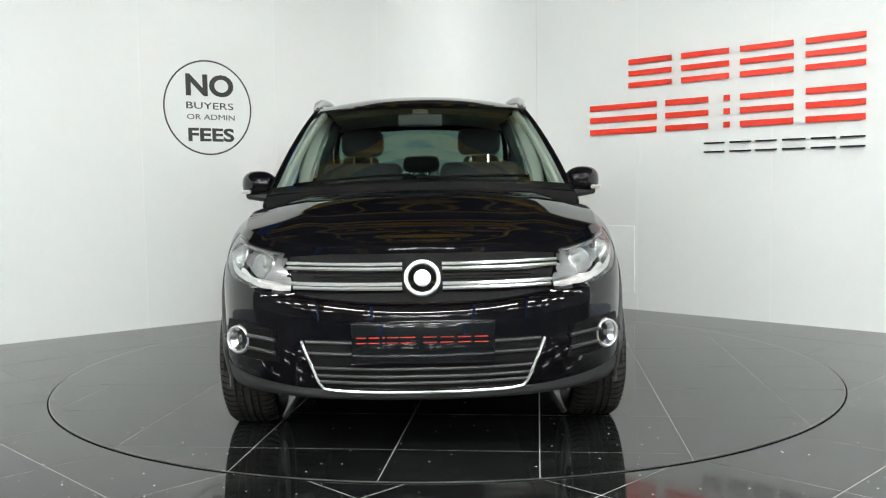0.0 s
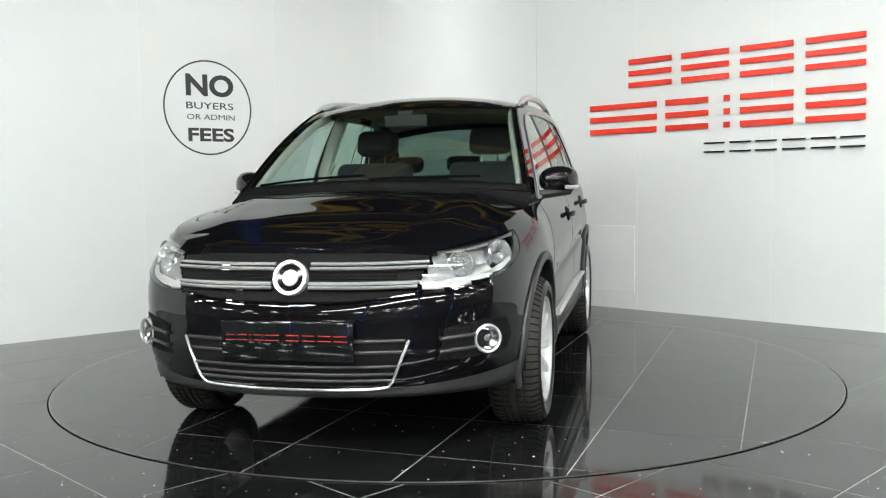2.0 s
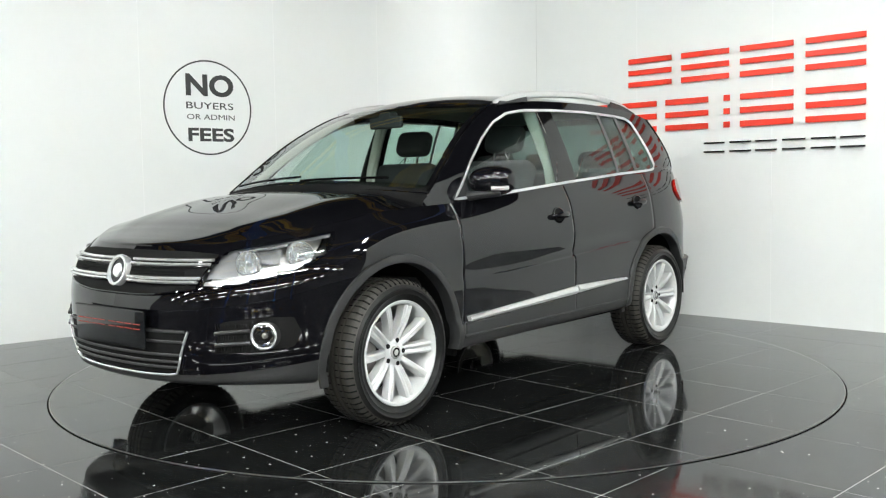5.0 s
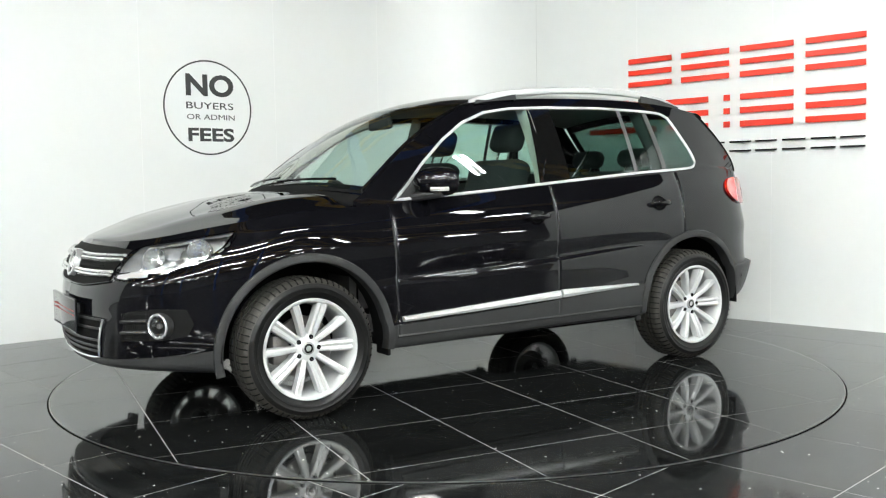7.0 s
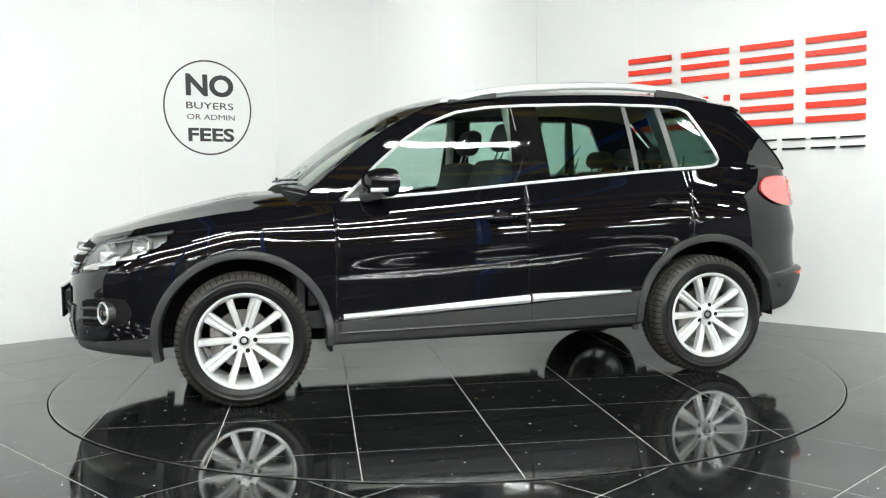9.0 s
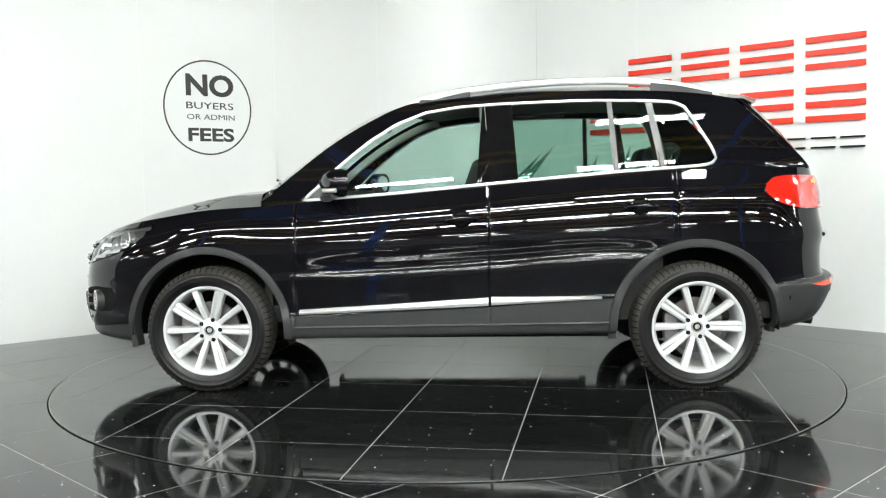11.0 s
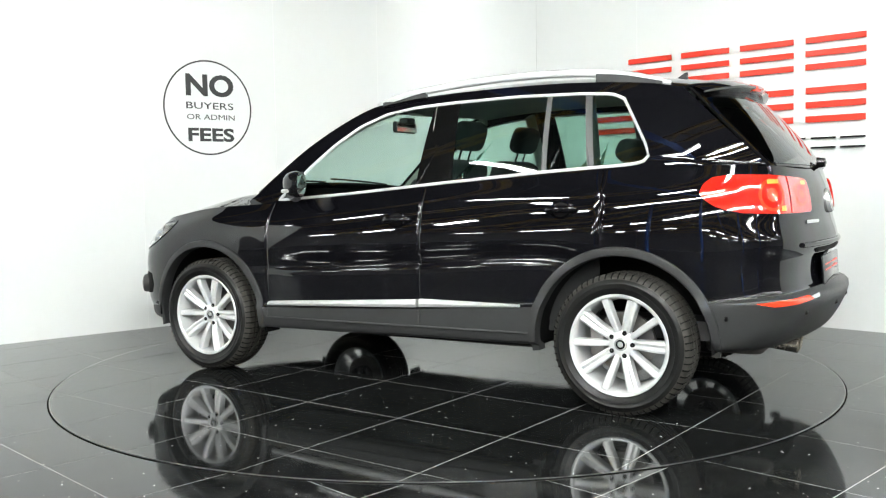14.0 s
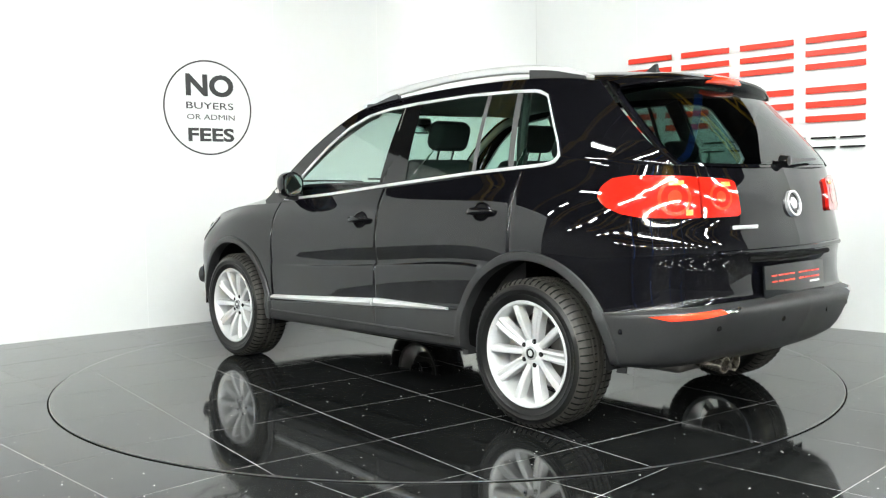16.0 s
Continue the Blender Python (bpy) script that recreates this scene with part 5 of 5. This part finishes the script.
    for i in range(len(fin) - 1):
        bm.faces.new((rows[0][i], rows[0][i + 1], rows[1][i + 1], rows[1][i]))
    bm.faces.new(rows[0])
    bm.faces.new(rows[1][::-1])
    part("roof_aerial", bm, PLASTIC, car, "small black fin aerial")
    part("wiper_pivot", lathe([(0.001, -0.045), (0.022, -0.040), (0.028, 0.0)], 20, "x", m=Matrix.Translation((-2.04, 0.0, 1.185))), GLOSS, car)
    part("rear_wiper", tube([(-2.065, 0.0, 1.185), (-2.06, -0.12, 1.190), (-2.035, -0.33, 1.195)], lambda f: 0.011 - 0.005 * f, 6), GLOSS, car)
    for y in (0.36, 0.44):
        part("exhaust_tip", lathe([(0.032, 0.10), (0.036, -0.03), (0.037, -0.075), (0.031, -0.075), (0.030, 0.05)], 28, "x", m=Matrix.Translation((-1.955, y, 0.330)) @ Matrix.Rotation(radians(-6), 4, "Y")), STAINED, car, "stained chrome exhaust tip")
    part("silencer", box_bm(-1.90, -1.62, 0.25, 0.58, 0.28, 0.38, 0.04, seg=3), IRON, car)


rear_fittings()


def front_screen_fittings():
    vs, fs = [], []
    n = 24
    for k in range(n + 1):
        u = -1 + 2 * k / n
        a, b = screen_fn(u, 0.0), screen_fn(u * 0.99, 0.06)
        vs += [a + Vector((0.05, 0, -0.055)), a + Vector((0.012, 0, -0.010)), b + Vector((0.002, 0, 0.003))]
    for k in range(n):
        for j in range(2):
            fs.append((3 * k + j, 3 * k + j + 1, 3 * k + 4 + j, 3 * k + 3 + j))
    raw("scuttle_panel", vs, fs, DARK, car, "black plastic panel under the windscreen")
    for y0, y1 in ((0.52, -0.02), (-0.05, -0.62)):
        pts = []
        for f in np.linspace(0, 1, 12):
            y = lerp(y0, y1, f)
            q = screen_fn(float(np.clip(y / 0.75, -0.95, 0.95)), 0.045 + 0.035 * (1 - f))
            pts.append(q + Vector((0.014, 0, 0.016)))
        part("wiper", tube(pts, 0.007, 6), GLOSS, car, "black windscreen wiper")
    for sd in (1, -1):
        pts = [screen_fn(0.985 * sd, v) + Vector((0, 0, 0.003)) for v in np.linspace(0.02, 0.98, 20)]
        part("pillar_seal", tube(pts, 0.007, 6), GLOSS, car)
        pts = [screen_fn(0.93 * sd, v) + Vector((-0.045, 0, -0.035)) for v in np.linspace(0.04, 0.98, 14)]
        part("pillar_lining", tube(pts, 0.026, 8, flat=0.7), LINER, car, "pale inner pillar lining")
        pts = [Vector((x, sd * (side_y(x, z) - 0.05), z)) for x, z in ((-0.215, 0.95), (-0.21, 1.2), (-0.20, 1.4), (-0.19, 1.54))]
        part("pillar_lining", tube(pts, 0.045, 8, flat=0.6), LINER, car, "pale inner pillar lining")
        pts = [Vector((x, sd * (side_y(x, z) - 0.06), z)) for x, z in ((-1.15, 1.1), (-1.12, 1.3), (-1.06, 1.55))]
        part("pillar_lining", tube(pts, 0.04, 8, flat=0.6), DASH, car)
    grid(lambda u, v: roof_point(lerp(0.10, -1.54, v), lerp(0.30, -1.61, v), u * 0.97) - Vector((0, 0, 0.03)), 16, 16, "headlining", LINER, car, "pale grey roof lining")


front_screen_fittings()


# ---- the cabin ----
def soft_box(x0, x1, y0, y1, z0, z1, bev, m=None):
    return box_bm(x0, x1, y0, y1, z0, z1, bev, m=m, seg=4)


def seat(x, y, width, tilt, label, rests=1):
    root = new("seat")
    root.parent = car
    tagged(root, label)
    part("cushion", soft_box(-0.05, 0.47, -width / 2, width / 2, 0.0, 0.16, 0.05), FABRIC, root)
    m = pose(-0.02, 0, 0.10, 0, -tilt, 0)
    part("backrest", soft_box(-0.07, 0.07, -width / 2, width / 2, 0.0, 0.60, 0.055, m), FABRIC, root)
    ys = [0.0] if rests == 1 else [-width * 0.36, 0.0, width * 0.36]
    for yy in ys:
        part("head_rest", soft_box(-0.05, 0.055, yy - 0.135, yy + 0.135, 0.66 if rests == 1 else 0.64, 0.83 if rests == 1 else 0.76, 0.05, m), FABRIC, root)
        for d in (-0.055, 0.055):
            part("rest_post", tube([m @ Vector((0, yy + d, 0.56)), m @ Vector((0, yy + d, 0.72))], 0.007, 8), CHROME, root)
    root.matrix_basis = pose(x, y, 0.575 if rests == 1 else 0.52)


seat(0.02, 0.37, 0.50, 20, "charcoal cloth front seat with a head restraint")
seat(0.02, -0.37, 0.50, 20, "charcoal cloth front seat with a head restraint")
seat(-0.92, 0.0, 1.24, 24, "charcoal cloth rear bench with three head restraints", 3)


def cabin():
    bm = bmesh.new()
    prof = [(1.02, 1.015), (0.80, 1.04), (0.66, 1.035), (0.56, 0.99), (0.54, 0.86), (0.62, 0.70), (0.75, 0.50), (1.02, 0.48)]
    ends = []
    for y in (-0.72, -0.4, 0.0, 0.4, 0.72):
        ends.append([bm.verts.new((x - 0.06 * (y / 0.72) ** 2, y, z)) for x, z in prof])
    for a, b in zip(ends, ends[1:]):
        for i in range(len(prof) - 1):
            bm.faces.new((a[i], a[i + 1], b[i + 1], b[i]))
    bm.faces.new(ends[0])
    bm.faces.new(ends[-1])
    part("dashboard", bm, DASH, car, "dark soft-touch dashboard")
    part("instrument_hood", soft_box(0.56, 0.74, -0.52, -0.24, 1.00, 1.075, 0.03), DASH, car)
    m = pose(0.47, -0.38, 0.97, 0, -64, 0)
    wheel_rim = lathe([(0.185 + 0.015 * math.cos(t), 0.015 * math.sin(t)) for t in np.linspace(0, 2 * math.pi, 9)[:-1]], 40, "z", m=m, closed=True)
    sw = part("steering_wheel", wheel_rim, DASH, car, "black three-spoke steering wheel")
    part("steering_boss", soft_box(-0.07, 0.07, -0.075, 0.075, -0.02, 0.02, 0.015, m), DASH, sw)
    for a in (0, 180, 270):
        part("steering_spoke", box_bm(0.05, 0.18, -0.018, 0.018, -0.008, 0.008, 0.004, m=m @ Matrix.Rotation(radians(a + 90), 4, "Z")), DASH, sw)
    part("rear_view_mirror", soft_box(0.40, 0.43, -0.125, 0.125, 1.435, 1.505, 0.014), DASH, car, "black inside mirror with silver glass")
    part("inside_mirror_face", box_bm(0.397, 0.401, -0.115, 0.115, 1.443, 1.497), CHROME, car)
    part("sensor_box", soft_box(0.36, 0.43, -0.045, 0.045, 1.49, 1.530, 0.012), DASH, car)
    part("cabin_floor", box_bm(-1.85, 1.0, -0.72, 0.72, 0.36, 0.45), DASH, car)
    part("centre_console", soft_box(-0.35, 0.70, -0.11, 0.11, 0.45, 0.72, 0.03), DASH, car)
    part("bulkhead", box_bm(0.98, 1.02, -0.74, 0.74, 0.36, 1.0), DASH, car)
    part("luggage_cover", box_bm(-1.90, -1.22, -0.62, 0.62, 0.93, 0.95, 0.005), DASH, car)
    for sd in (1, -1):
        for x0, x1 in ((0.90, -0.20), (-0.24, -1.15)):
            vs, fs = [], []
            n = 10
            for k in range(n + 1):
                x = lerp(x0, x1, k / n)
                for z, d in ((waist_z(x) - 0.01, 0.025), (waist_z(x) - 0.06, 0.07), (0.70, 0.09), (0.42, 0.08)):
                    vs.append((x, sd * (waist_y(x) - d), z))
            for k in range(n):
                for j in range(3):
                    fs.append((4 * k + j, 4 * k + j + 1, 4 * k + 5 + j, 4 * k + 4 + j))
            raw("door_lining", vs, fs, DASH, car, angle=0)


cabin()


# ---- what moves: the turntable turns clockwise, the car stands on it ----
def heading(t):
    if t <= 2.0:
        return float(np.interp(t, (0, 0.5, 1.0, 1.5, 2.0), (-88.71, -91.19, -94.34, -98.53, -102.95)))
    return float(np.interp(t, (2.0, 4.0, 7.0, 16.0), (-102.95, -120.60, -147.20, -227.72)))


def motions():
    times = [0.5 * k for k in range(33)]
    rows_table, rows_car = [], []
    for t in times:
        a = heading(t)
        turn = pose(0, 0, 0, 0, 0, a)
        rows_table.append((t, turn))
        rows_car.append((t, turn @ pose(-0.060, -0.134, 0)))
    walk(table, rows_table)
    walk(car, rows_car)


motions()
